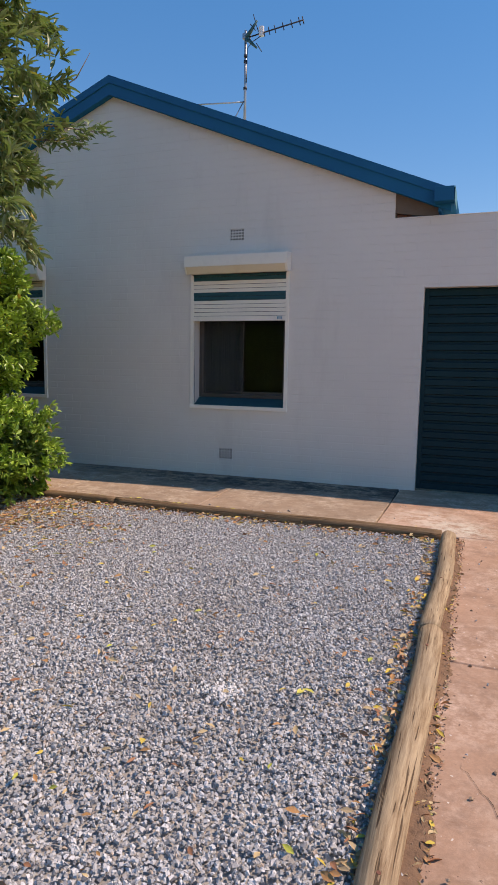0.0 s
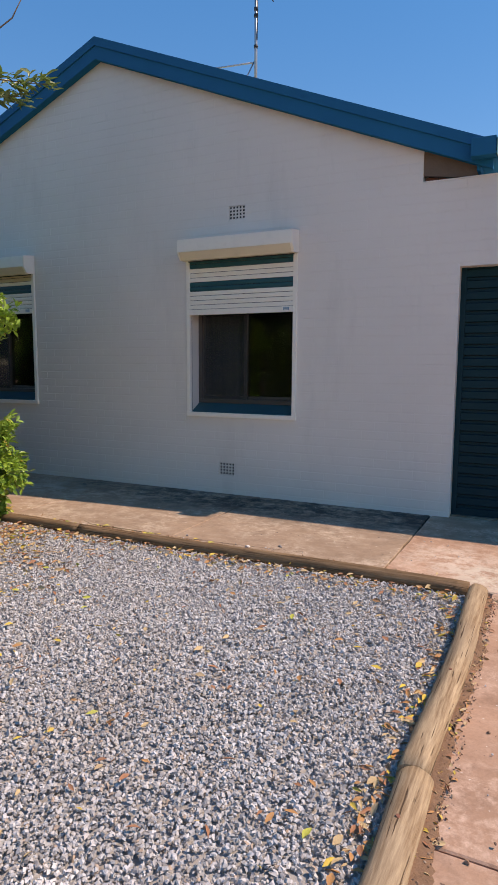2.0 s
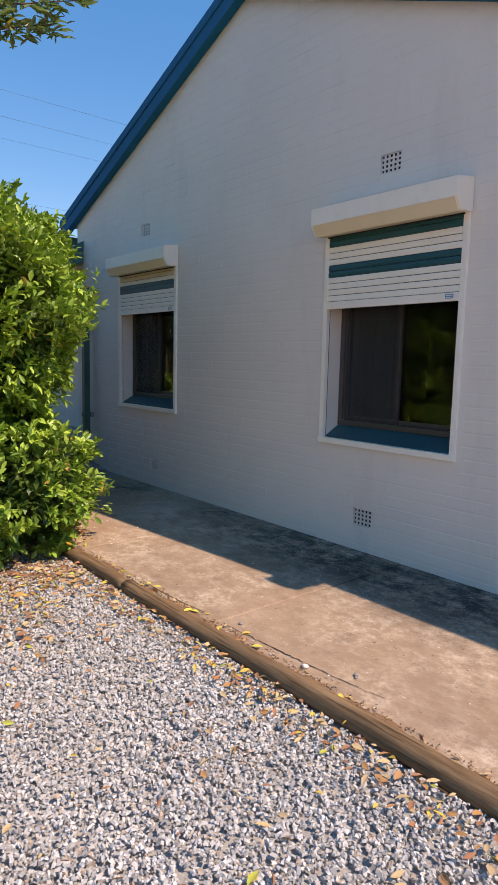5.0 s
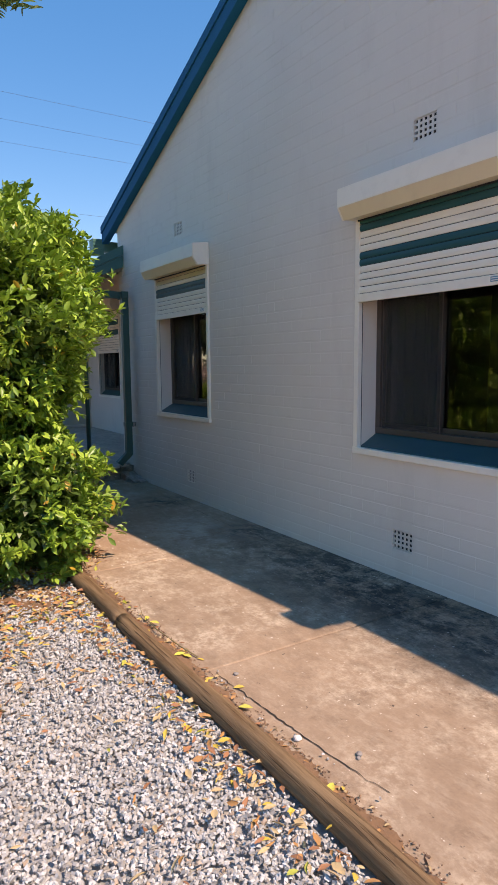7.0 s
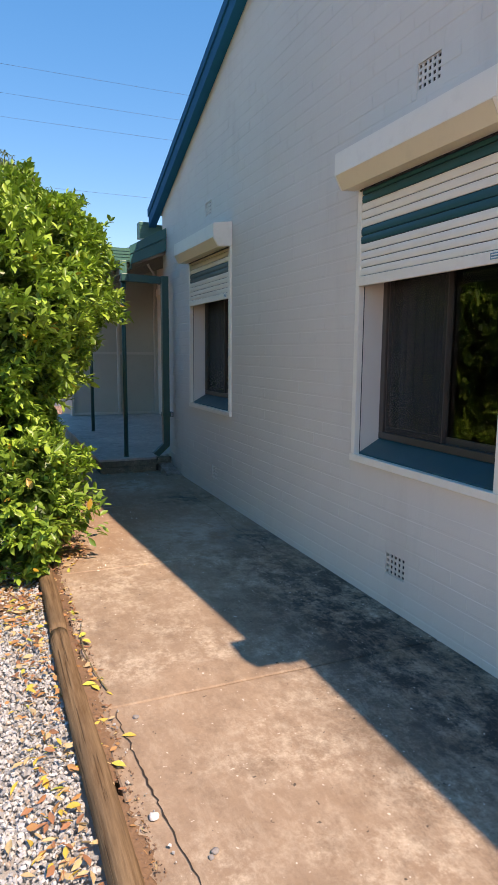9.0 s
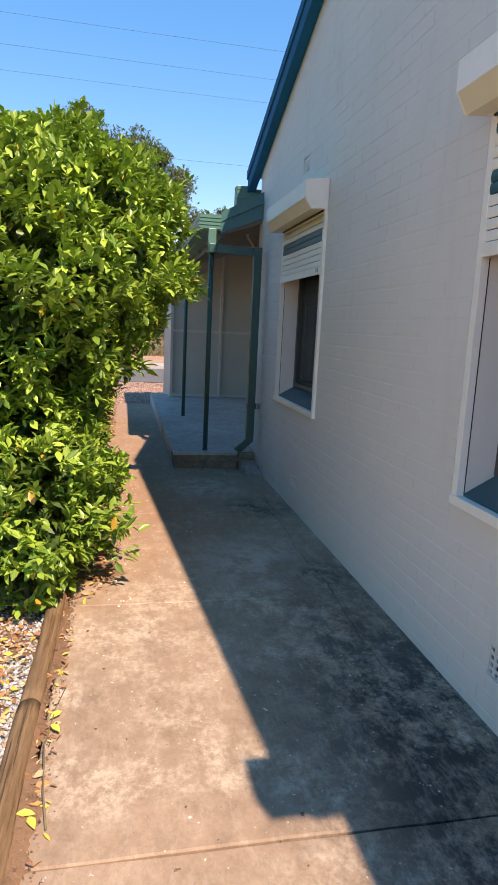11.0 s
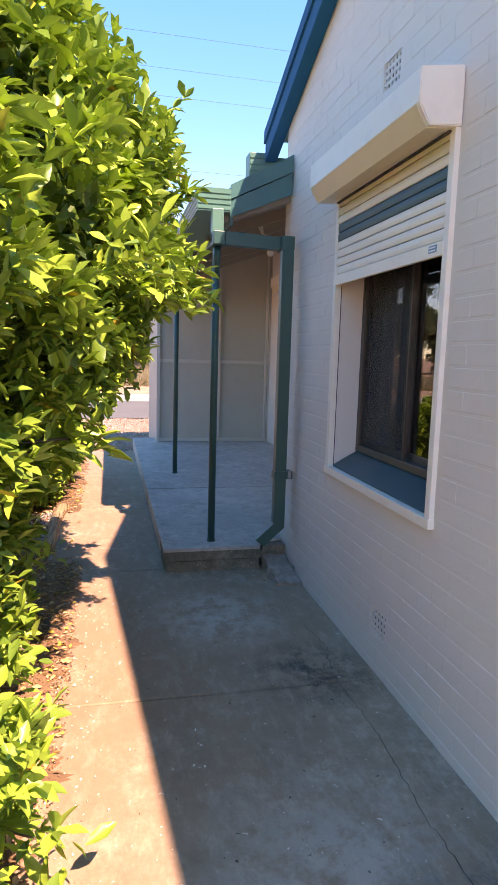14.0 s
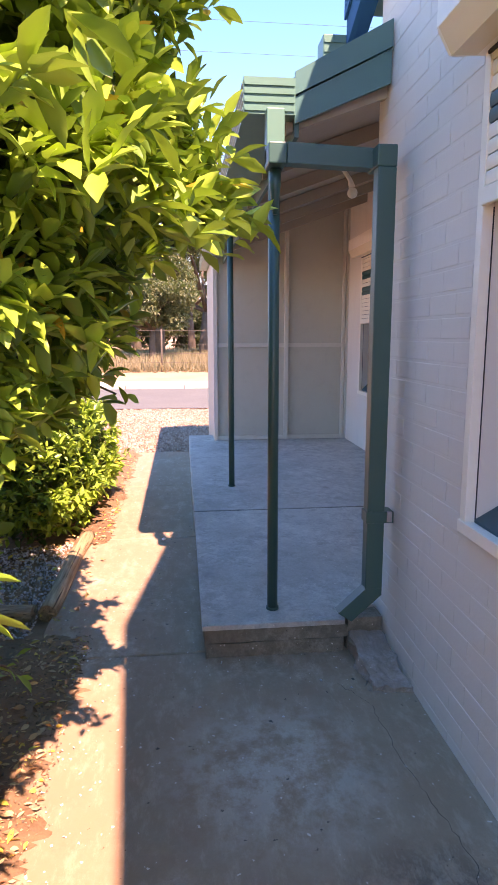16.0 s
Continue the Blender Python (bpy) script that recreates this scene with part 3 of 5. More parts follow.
def gutter(x0, y0, x1, y1, ztop, out, material, parent, height=0.14, wide=0.13):
    """A square-line gutter with pressed ribs on its outer face and closed ends."""
    a, b = Vector((x0, y0, 0)), Vector((x1, y1, 0))
    o = Vector(out).normalized()
    prof = [(0.0, ztop - height), (wide, ztop - height)]
    for k in range(4):
        z = ztop - height + height * (0.08 + 0.23 * k)
        prof += [(wide, z), (wide + 0.006, z + 0.006), (wide + 0.006, z + 0.014), (wide, z + 0.02)]
    prof += [(wide, ztop), (wide - 0.012, ztop), (wide - 0.012, ztop - height + 0.01), (0.006, ztop - height + 0.01), (0.006, ztop - 0.02), (0.0, ztop - 0.02)]
    bm = prism(bmesh.new(), [a + o * p + Vector((0, 0, z)) for p, z in prof], b - a)
    piece("gutter", bm, material, parent, "ribbed square-line gutter")
    d = (b - a).normalized()
    for end, s in ((a, -1), (b, 1)):
        bm = bmesh.new()
        q = end + d * s * 0.001
        outline = [q + Vector((0, 0, ztop - height)), q + o * wide + Vector((0, 0, ztop - height)), q + o * wide + Vector((0, 0, ztop)), q + Vector((0, 0, ztop))]
        prism(bm, outline, d * s * 0.004)
        for k in range(4):
            z = ztop - height + height * (0.08 + 0.23 * k)
            rib = [q + d * s * 0.0045 + o * 0.004 + Vector((0, 0, z)), q + d * s * 0.0045 + o * (wide - 0.004) + Vector((0, 0, z)), q + d * s * 0.0045 + o * (wide - 0.004) + Vector((0, 0, z + 0.014)), q + d * s * 0.0045 + o * 0.004 + Vector((0, 0, z + 0.014))]
            prism(bm, rib, d * s * 0.006)
        piece("gutter_end", bm, material, parent, "ribbed gutter stop end")


cap = boxed(TIPL - 0.15, TIPL - 0.006, OVER_Y - 0.12, OVER_Y + 0.028, 3.05, 3.25, 0.004)
for k in range(4):
    box(cap, TIPL - 0.005, TIPL + 0.001, OVER_Y - 0.115, OVER_Y - 0.002, 3.07 + 0.046 * k, 3.086 + 0.046 * k)
piece("gutter_box", cap, GREEN, roof, "ribbed green gutter box at the eave")
gutter(TIPL - 0.004, OVER_Y + 0.03, TIPL - 0.004, 8.4, 3.245, (-1, 0, 0), GREEN, roof, 0.15, 0.145)
gutter(TIPR - 0.10, OVER_Y - 0.02, TIPR - 0.10, 13.9, 3.30, (1, 0, 0), BLUE, roof)
cap = boxed(-0.56, -0.372, OVER_Y - 0.12, OVER_Y - 0.016, 3.165, 3.305, 0.004)
for k in range(4):
    box(cap, -0.371, -0.366, OVER_Y - 0.115, OVER_Y - 0.02, 3.175 + 0.033 * k, 3.187 + 0.033 * k)
piece("gutter_box", cap, BLUE, roof, "blue boxed gutter end at the eave")
# Green strip paints the sunlit look of the blue box's side.
piece("gutter_box_side", boxed(-0.365, -0.362, OVER_Y - 0.118, OVER_Y + 0.3, 3.17, 3.30), GREEN, roof, "gutter side, sunlight painted on as pale green")
piece("eave_board", boxed(TIPR - 0.125, TIPR - 0.102, OVER_Y + 0.03, 13.9, 3.10, 3.26), BLUE, roof)
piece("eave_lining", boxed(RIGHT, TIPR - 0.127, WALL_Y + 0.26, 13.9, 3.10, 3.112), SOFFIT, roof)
for k in range(3):
    y = WALL_Y + 0.02 + 0.62 * k
    pts = [(RIGHT, y, 3.13), (TIPR - 0.127, y, 3.06), (TIPR - 0.127, y, 3.16), (RIGHT, y, rake(RIGHT) - 0.1)]
    piece("rafter_end", prism(bmesh.new(), pts, (0, 0.045, 0)), BARK, roof, "exposed brown rafter end")
rng = random.Random(5)
for k in range(4):
    x = RIGHT + 0.01 + 0.11 * k
    piece("brick", boxed(x, x + 0.10, WALL_Y + 0.07, WALL_Y + 0.17, PARAPET, PARAPET + 0.05 + rng.uniform(-0.03, 0.03), 0.006), REDBRICK, garage_wall, "broken raw red brick")
piece("coping", boxed(RIGHT + 0.002, 3.4, WALL_Y - 0.002, WALL_Y + 0.235, PARAPET + 0.0005, PARAPET + 0.012, 0.003), WALL, garage_wall)

garage_roof = thing("roof_garage", 1.2, 10.0, 2.85, "flat steel garage roof behind the parapet", "roof", kind="structure")
for k in range(10):
    xa = RIGHT + 0.01 + 0.415 * k
    piece("roof_sheet", boxed(xa, xa + 0.41, WALL_Y + 0.235, 13.79, 2.84, 2.868, 0.006), TIN, garage_roof)
main_roof = thing("roof_main", -11.0, 11.0, 3.5, "pale steel roof of the main wing behind the porch", "roof", kind="structure")
for (ya, za), (yb, zb) in (((8.305, 3.475), (11.1, 4.46)), ((11.1, 4.46), (14.2, 3.36))):
    pts = [(-14.6, ya, za), (-14.6, yb, zb), (-14.6, yb, zb + 0.03), (-14.6, ya, za + 0.03)]
    piece("roof_sheet", prism(bmesh.new(), pts, (8.0, 0, 0)), TIN, main_roof)
tagged(solid("wall_west_end", boxed(-14.5, -14.3, 8.372, 13.8, -0.1, 3.35), WALL), "plain end wall of the main wing", "wall", kind="structure")
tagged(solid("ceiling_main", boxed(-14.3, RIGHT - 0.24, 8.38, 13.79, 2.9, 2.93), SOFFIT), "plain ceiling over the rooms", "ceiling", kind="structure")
tagged(solid("floor_main", boxed(-14.3, 3.19, 8.9, 13.79, 0.1, 0.2), SLAB), "plain concrete floor of the house", "floor", kind="structure")

# ---- air vents ----


def air_vent(x, z, name):
    t = thing("air_vent", x, WALL_Y, z, "square-holed terracotta air brick painted cream, set in the wall", "air vent", "air vents of the gable wall")
    bm = bmesh.new()
    cols, rows = 5, 4
    hx, hz = 0.021, 0.019
    holes = []
    for i in range(cols):
        for j in range(rows):
            cx, cz = x + VW * (i + 0.5) / cols, z + VH * (j + 0.5) / rows
            holes.append((cx - hx / 2, cx + hx / 2, cz - hz / 2, cz + hz / 2))
    for xa, xb, za, zb in tiles_around(x + 0.003, x + VW - 0.003, z + 0.003, z + VH - 0.003, holes):
        box(bm, xa, xb, WALL_Y + 0.009, WALL_Y + 0.015, za, zb)
    piece("grille", bm, WALL, t)
    # dark plate paints in the shade of the holes
    piece("backing", boxed(x, x + VW, WALL_Y + 0.030, WALL_Y + 0.07, z, z + VH), DARK_HOLLOW, t, "plate darkened in colour for the shade in the holes")


for vx, vz, vn in VENTS:
    air_vent(vx, vz, vn)

# ---- shuttered windows ----


def shutter_window(name, x0, x1, zb, wy, slats, group_label, top=2.76, deep=0.16):
    """A sliding window in a deep reveal, with an outside roller shutter in guide rails."""
    w = thing(name, (x0 + x1) / 2, wy, zb, group_label, "window", "roller-shuttered windows", "structure")
    box_low = top - 0.19
    f = 0.040
    for xa in (x0, x1 - f):
        piece("guide_rail", boxed(xa, xa + f, wy - 0.018, wy + 0.02, zb, box_low, 0.003), CREAM, w, "cream aluminium guide rail")
    piece("bottom_frame", boxed(x0 - 0.004, x1 + 0.004, wy - 0.024, wy + 0.015, zb - 0.018, zb + 0.026, 0.003), CREAM, w)
    # box with a chamfered lower front
    d = 0.175
    prof = [(0, top + 0.02), (-d, top - 0.004), (-d, top - 0.125), (-d + 0.045, box_low - 0.010), (0, box_low)]
    bm = prism(bmesh.new(), [(x0 - 0.012, wy + y, z) for y, z in prof], (x1 - x0 + 0.024, 0, 0))
    bmesh.ops.bevel(bm, geom=bm.edges[:], offset=0.004, segments=2, affect="EDGES")
    bx = piece("shutter_box", bm, CREAM, w, "cream folded aluminium shutter box")
    # underside strip: bounce light painted as yellow
    prof2 = [(-d - 0.0015, top - 0.127), (-d + 0.0435, box_low - 0.014), (-0.05, box_low - 0.008), (-0.05, box_low - 0.0045), (-d + 0.045, box_low - 0.0105), (-d - 0.0005, top - 0.125)]
    piece("shutter_box_underside", prism(bmesh.new(), [(x0 + 0.012, wy + y, z) for y, z in prof2], (x1 - x0 - 0.024, 0, 0)), YELLOWED_BOUNCE, w, "box underside with warm bounce light put into its colour")
    # black strip stands in for the shaded gap between box and slats
    piece("box_gap_strip", boxed(x0 + 0.03, x1 - 0.03, wy - 0.026, wy - 0.016, box_low - 0.012, box_low - 0.003), BLACK, w, "black strip painted in for the shaded gap under the box")
    z = box_low + 0.012
    h = 0.0453
    for s in slats:
        bm = bmesh.new()
        n = 5
        outline = []
        for k in range(n + 1):
            t = k / n
            outline.append((x0 + f - 0.01, wy - 0.012 - 0.0032 * math.sin(math.pi * t), z - 0.0025 - (h - 0.005) * t))
        outline += [(x0 + f - 0.01, wy - 0.004, z - h + 0.0025), (x0 + f - 0.01, wy - 0.004, z - 0.0025)]
        prism(bm, outline, (x1 - x0 - 2 * f + 0.02, 0, 0))
        piece("slat", bm, {"g": TEAL, "w": CREAM, "y": YELLOWED_BOUNCE}[s], w, "teal slat" if s == "g" else "")
        z -= h
    # black sheet behind the slats makes the gaps between them dark by colour
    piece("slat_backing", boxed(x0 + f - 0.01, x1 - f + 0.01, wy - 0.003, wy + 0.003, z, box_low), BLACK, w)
    bar = piece("bottom_bar", boxed(x0 + f - 0.01, x1 - f + 0.01, wy - 0.022, wy - 0.004, z - 0.058, z - 0.002, 0.004), CREAM, w)
    tag_x = x1 - f - 0.095
    piece("sticker", boxed(tag_x, tag_x + 0.06, wy - 0.0245, wy - 0.0225, z - 0.04, z - 0.012), BLUESTICK, bar)
    for zz in (0.018, 0.030):
        piece("sticker_bar", boxed(tag_x + 0.006, tag_x + 0.054, wy - 0.0262, wy - 0.0248, z - zz - 0.005, z - zz), WHITE, bar)
    # black strips drawn where only a dark gap parts rail and reveal
    for xa in (x0 + f + 0.0005, x1 - f - 0.0065):
        piece("rail_gap_strip", boxed(xa, xa + 0.002, wy + 0.017, wy + 0.021, zb + 0.033, z - 0.06), BLACK, w, "thin black strip painted in for the dark gap beside the rail")
    # reveal linings, sloping sill
    ya, yb = wy + 0.022, wy + deep
    for xa, xb in ((x0 + 0.026, x0 + 0.042), (x1 - 0.042, x1 - 0.026)):
        piece("reveal", boxed(xa, xb, ya, yb + 0.07, zb + 0.02, top - 0.06), WALL, w, "cream painted reveal")
    piece("reveal_head", boxed(x0 + 0.0425, x1 - 0.0425, ya, yb + 0.07, top - 0.075, top - 0.06), WALL, w)
    sill = [(x0 + 0.043, wy + 0.016, zb + 0.02), (x0 + 0.043, wy + 0.016, zb + 0.034), (x0 + 0.043, yb, zb + 0.115), (x0 + 0.043, yb, zb + 0.02)]
    piece("sill", prism(bmesh.new(), sill, (x1 - x0 - 0.086, 0, 0)), TEAL, w, "teal painted sloping sill")
    # sliding sashes
    xa, xb, za, zt = x0 + 0.043, x1 - 0.043, zb + 0.116, top - 0.076
    g = 0.042
    for q in ((xa, xb, za, za + g), (xa, xb, zt - g, zt), (xa, xa + g, za + g, zt - g), (xb - g, xb, za + g, zt - g)):
        piece("frame", boxed(q[0], q[1], yb - 0.01, yb + 0.06, q[2], q[3], 0.003), DARKALU, w, "dark bronze aluminium frame")
    xm = (xa + xb) / 2 - 0.02
    for s0, s1, yy in ((xa + g, xm + 0.02, yb + 0.006), (xm - 0.02, xb - g, yb + 0.032)):
        sash = None
        for q in ((s0, s1, za + g, za + g + 0.035), (s0, s1, zt - g - 0.035, zt - g), (s0, s0 + 0.035, za + g + 0.035, zt - g - 0.035), (s1 - 0.035, s1, za + g + 0.035, zt - g - 0.035)):
            piece("sash_bar", boxed(q[0], q[1], yy, yy + 0.022, q[2], q[3], 0.002), DARKALU, w)
        p = piece("pane", boxed(s0 + 0.03, s1 - 0.03, yy + 0.009, yy + 0.013, za + g + 0.03, zt - g - 0.03), GLASS, w)
        p.visible_shadow = False
    bm = bmesh.new()
    v = [bm.verts.new(p) for p in ((xa + g + 0.02, yb - 0.002, za + g), (xm + 0.02, yb - 0.002, za + g), (xm + 0.02, yb - 0.002, zt - g), (xa + g + 0.02, yb - 0.002, zt - g))]
    bm.faces.new(v)
    piece("fly_screen", bm, SCREEN, w, "dark fly screen mesh")
    # room box behind, with a drawn net curtain; indoor dimness is in their colours
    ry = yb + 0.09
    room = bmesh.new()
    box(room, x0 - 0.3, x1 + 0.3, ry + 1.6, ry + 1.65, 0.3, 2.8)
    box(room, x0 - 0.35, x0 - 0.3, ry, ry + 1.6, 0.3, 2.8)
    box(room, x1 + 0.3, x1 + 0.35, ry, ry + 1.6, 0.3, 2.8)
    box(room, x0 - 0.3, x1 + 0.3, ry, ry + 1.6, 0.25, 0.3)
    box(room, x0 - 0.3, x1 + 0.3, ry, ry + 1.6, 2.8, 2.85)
    piece("room_lining", room, DARK_HOLLOW, w)
    bm = bmesh.new()
    n = 60
    row = []
    for i in range(n + 1):
        x = xa + (xm - xa) * 0.75 * i / n
        y = ry + 0.05 + 0.018 * math.sin(i * 1.1) + 0.008 * math.sin(i * 2.7)
        row.append((bm.verts.new((x, y, za - 0.05)), bm.verts.new((x, y, zt + 0.02)), bm.verts.new((x, y + 0.004, zt + 0.02)), bm.verts.new((x, y + 0.004, za - 0.05))))
    for a, b in zip(row, row[1:]):
        bm.faces.new((a[0], b[0], b[1], a[1])), bm.faces.new((a[3], a[2], b[2], b[3]))
    piece("curtain", bm, CURTAIN, w, "drawn net curtain, room dimness put into its colour")
    return w


BLUESTICK = paint("blue_sticker", (0.10, 0.28, 0.40), 0.4, 0.05, 0.03)
shutter_window("window_1", W1[0], W1[1], W1[2], WALL_Y, "ggwwwggwwww", "cream window with a half-lowered striped roller shutter", WINDOW_TOP)
shutter_window("window_2", W2[0], W2[1], W2[2], WALL_Y, "yywggwwww", "cream window with a partly lowered striped roller shutter", WINDOW_TOP)

# ---- roller door ----
door = thing("door_roller", 0.8, 7.02, FLAT, "closed dark teal corrugated steel roller door", "roller door", kind="structure")
n = 46
hz = (GAR[2] - FLAT) / n * 1.0
for k in range(n // 2):
    za = FLAT + 0.01 + 2 * hz * k
    outline = [(GAR[0] + 0.01, 7.03, za), (GAR[0] + 0.01, 7.012, za + 0.006), (GAR[0] + 0.01, 7.012, za + hz * 1.35), (GAR[0] + 0.01, 7.03, za + hz * 1.5), (GAR[0] + 0.01, 7.03, za + 2 * hz - 0.003), (GAR[0] + 0.01, 7.036, za + 2 * hz - 0.003), (GAR[0] + 0.01, 7.036, za)]
    piece("slat", prism(bmesh.new(), outline, (GAR[1] - GAR[0] - 0.02, 0, 0)), DOORTEAL, door)
piece("backing", boxed(GAR[0], GAR[1], 7.04, 7.06, FLAT, GAR[2]), BLACK, door)
for xa in (GAR[0] + 0.001, GAR[1] - 0.046):
    piece("guide_rail", boxed(xa, xa + 0.045, 7.004, 7.06, FLAT, GAR[2] - 0.001, 0.003), DOORTEAL, door)
piece("threshold", boxed(GAR[0], GAR[1], 6.97, 7.06, FLAT + 0.001, FLAT + 0.012), EDGE, door)

# ---- porch ----
PORCH = 0.36
porch = thing("floor_porch", -10.0, 7.1, PORCH, "smooth grey concrete porch floor with one joint", "porch floor", kind="structure")
EDGE_X = -7.435
outline = [(-9.395, 6.012), (EDGE_X, 6.012), (EDGE_X, 6.70), (-7.55, 6.735), (-7.60, 6.90), (LEFT - 0.005, 6.90), (LEFT - 0.005, 8.14), (-9.395, 8.14)]
piece("slab", prism(bmesh.new(), [(x, y, PORCH - 0.024) for x, y in outline], (0, 0, 0.024)), SLAB, porch)
piece("slab", boxed(-13.2, -9.425, 6.012, 8.14, 0.10, PORCH, 0.005), SLAB, porch)
piece("joint", boxed(-9.4245, -9.3955, 6.016, 8.138, PORCH - 0.024, PORCH - 0.0055), GAP, porch, "dark dirt-filled joint")
piece("slab_underside", boxed(-9.396, LEFT - 0.005, 6.022, 8.13, 0.10, PORCH - 0.025), SLAB, porch)


def rough_block(x0, x1, y0, y1, z0, z1, amp, seed, n=7):
    """A worn, chipped block: a box cut fine and pushed about."""
    bm = boxed(x0, x1, y0, y1, z0, z1)
    bmesh.ops.subdivide_edges(bm, edges=bm.edges[:], cuts=n, use_grid_fill=True)
    for v in bm.verts:
        q = noise.noise_vector(v.co * 9.0 + Vector((seed, 0, 0))) * amp + noise.noise_vector(v.co * 31.0) * amp * 0.4
        v.co += q
    return bm


piece("footing_course", rough_block(LEFT - 0.004, EDGE_X - 0.008, 6.022, 6.715, 0.268, PORCH - 0.025, 0.006, 1), EDGE, porch, "stained brown concrete course")
piece("footing", rough_block(LEFT - 0.004, EDGE_X - 0.010, 6.026, 6.70, 0.10, 0.262, 0.007, 2), EDGE, porch, "rough weathered concrete under the slab edge")
piece("footing_end", rough_block(LEFT + 0.0, EDGE_X - 0.04, 6.725, 6.90, 0.10, 0.345, 0.008, 3), EDGE, porch)
bm = rough_block(-7.50, -7.08, 6.73, 6.90, 0.12, 0.27, 0.03, 4, 13)
for v in bm.verts:
    if v.co.z > 0.2:
        v.co.z -= 0.16 * max(0.0, v.co.x + 7.40)
BROKEN = concrete("broken_pink_concrete", (0.42, 0.31, 0.25), (0.56, 0.46, 0.40), (0.16, 0.12, 0.10))
tagged(solid("splash_block", bm, BROKEN), "rough broken concrete lump under the downpipe", "concrete block")
bm = bmesh.new()
for xa, xb, za, zb in tiles_around(-14.5, LEFT + 0.23, -0.1, 3.4, [(-12.095, -10.945, 1.045, 2.765)]):
    box(bm, xa, xb, 8.086, 8.37, za, zb)
tagged(solid("wall_porch", bm, WALL), "smooth pale painted wall behind the porch", "wall", kind="structure")

screen = thing("wall_porch_end", -12.88, 7.3, PORCH, "cream fibre-cement sheeted end wall with cover battens", "wall", kind="structure")
SY0, SY1 = 6.34, 8.085


def porch_roof_z(y):
    return 2.62 + (y - 6.40) * 0.36


for ya, yb in ((SY0 + 0.05, 7.27), (7.29, SY1 - 0.02)):
    pts = [(-12.78, ya, PORCH + 0.03), (-12.78, yb, PORCH + 0.03), (-12.78, yb, porch_roof_z(yb) + 0.1), (-12.78, ya, porch_roof_z(ya) + 0.1)]
    piece("sheet", prism(bmesh.new(), pts, (0.02, 0, 0)), SHEET, screen)
    piece("rail", boxed(-12.76, -12.728, ya, yb, 1.565, 1.615, 0.003), BATTEN, screen)
    piece("bottom_rail", boxed(-12.76, -12.728, ya, yb, PORCH + 0.005, PORCH + 0.055, 0.003), BATTEN, screen)
for y, w in ((SY0, 0.05), (7.255, 0.05), (SY1 - 0.075, 0.035), (SY1 - 0.03, 0.03)):
    piece("batten", boxed(-12.81, -12.718, y, y + w, PORCH, porch_roof_z(y) + 0.08, 0.003), BATTEN, screen)
tagged(solid("wall_porch_room", boxed(-14.4, -12.815, SY0, 6.40, 0.0, 2.66), SHEET), "cream sheeted outer wall of the porch room", "wall", kind="structure")
tagged(solid("wall_porch_room_end", boxed(-14.5, -14.41, SY0, 8.14, 0.0, 2.66), SHEET), "cream sheeted end of the porch room", "wall", kind="structure")

proof = thing("roof_porch", -11.0, 7.2, 2.7, "sloping porch roof with green gutter and fascia", "roof", kind="structure")
XR, XL = -7.62, -14.5
pts = [(XR - 0.03, 6.46, 2.82), (XR - 0.03, 8.30, 3.47), (XR - 0.03, 8.30, 3.50), (XR - 0.03, 6.46, 2.85)]
piece("roof_sheet", prism(bmesh.new(), pts, (XL - XR, 0, 0)), TIN, proof, "pale green steel roof sheet")
# the raked end board has an upper and a lower step
for (za, zb, ja, jb, xo) in ((2.77, 2.865, 2.985, 3.10, 0.0), (2.652, 2.764, 2.837, 2.979, -0.012)):
    pts = [(XR + xo, 6.465, za), (XR + xo, 6.905, ja), (XR + xo, 6.905, jb), (XR + xo, 6.465, zb)]
    piece("end_board", prism(bmesh.new(), pts, (-0.022, 0, 0)), SHADEGREEN, proof, "green painted raked end board, darkened in colour for shade")
piece("fascia", boxed(XL, XR - 0.03, 6.468, 6.488, 2.60, 2.82), DGREEN, proof, "dark green fascia board")
gutter(XL, 6.463, XR + 0.01, 6.463, 2.832, (0, -1, 0), GREEN, proof, 0.152, 0.23)
for k in range(8):
    x = XR - 0.08 - 0.86 * k
    pts = [(x, 6.44, 2.63), (x, 8.13, 3.24), (x, 8.13, 3.33), (x, 6.44, 2.72)]
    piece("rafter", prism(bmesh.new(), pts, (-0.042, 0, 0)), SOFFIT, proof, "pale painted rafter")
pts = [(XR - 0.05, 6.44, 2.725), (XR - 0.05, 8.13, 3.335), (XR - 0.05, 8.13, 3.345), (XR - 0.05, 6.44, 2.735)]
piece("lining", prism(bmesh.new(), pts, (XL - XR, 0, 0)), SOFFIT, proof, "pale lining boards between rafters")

for px in (-7.60, -10.21):
    t = thing("porch_post", px, 6.37, PORCH, "slim round dark green steel post on the porch slab", "post", "porch posts")
    piece("shaft", tube(bmesh.new(), [(px, 6.37, PORCH), (px, 6.37, 2.68)], 0.026, 16), DGREEN, t)
    piece("foot_collar", tube(bmesh.new(), [(px, 6.37, PORCH), (px, 6.37, PORCH + 0.012)], 0.032, 16), DGREEN, t)

pipe = thing("downpipe", -7.42, 6.82, PORCH, "dark green rectangular downpipe from gutter to ground", "downpipe")
piece("drop", boxed(-7.60, -7.53, 6.325, 6.405, 2.46, 2.684, 0.005), GREEN, pipe, "short green gutter outlet")
piece("elbow", boxed(-7.60, -7.46, 6.325, 6.405, 2.44, 2.528, 0.006), DGREEN, pipe)
pts = [(-7.53, 6.406, 2.442), (-7.53, 6.862, 2.425), (-7.53, 6.862, 2.507), (-7.53, 6.406, 2.526)]
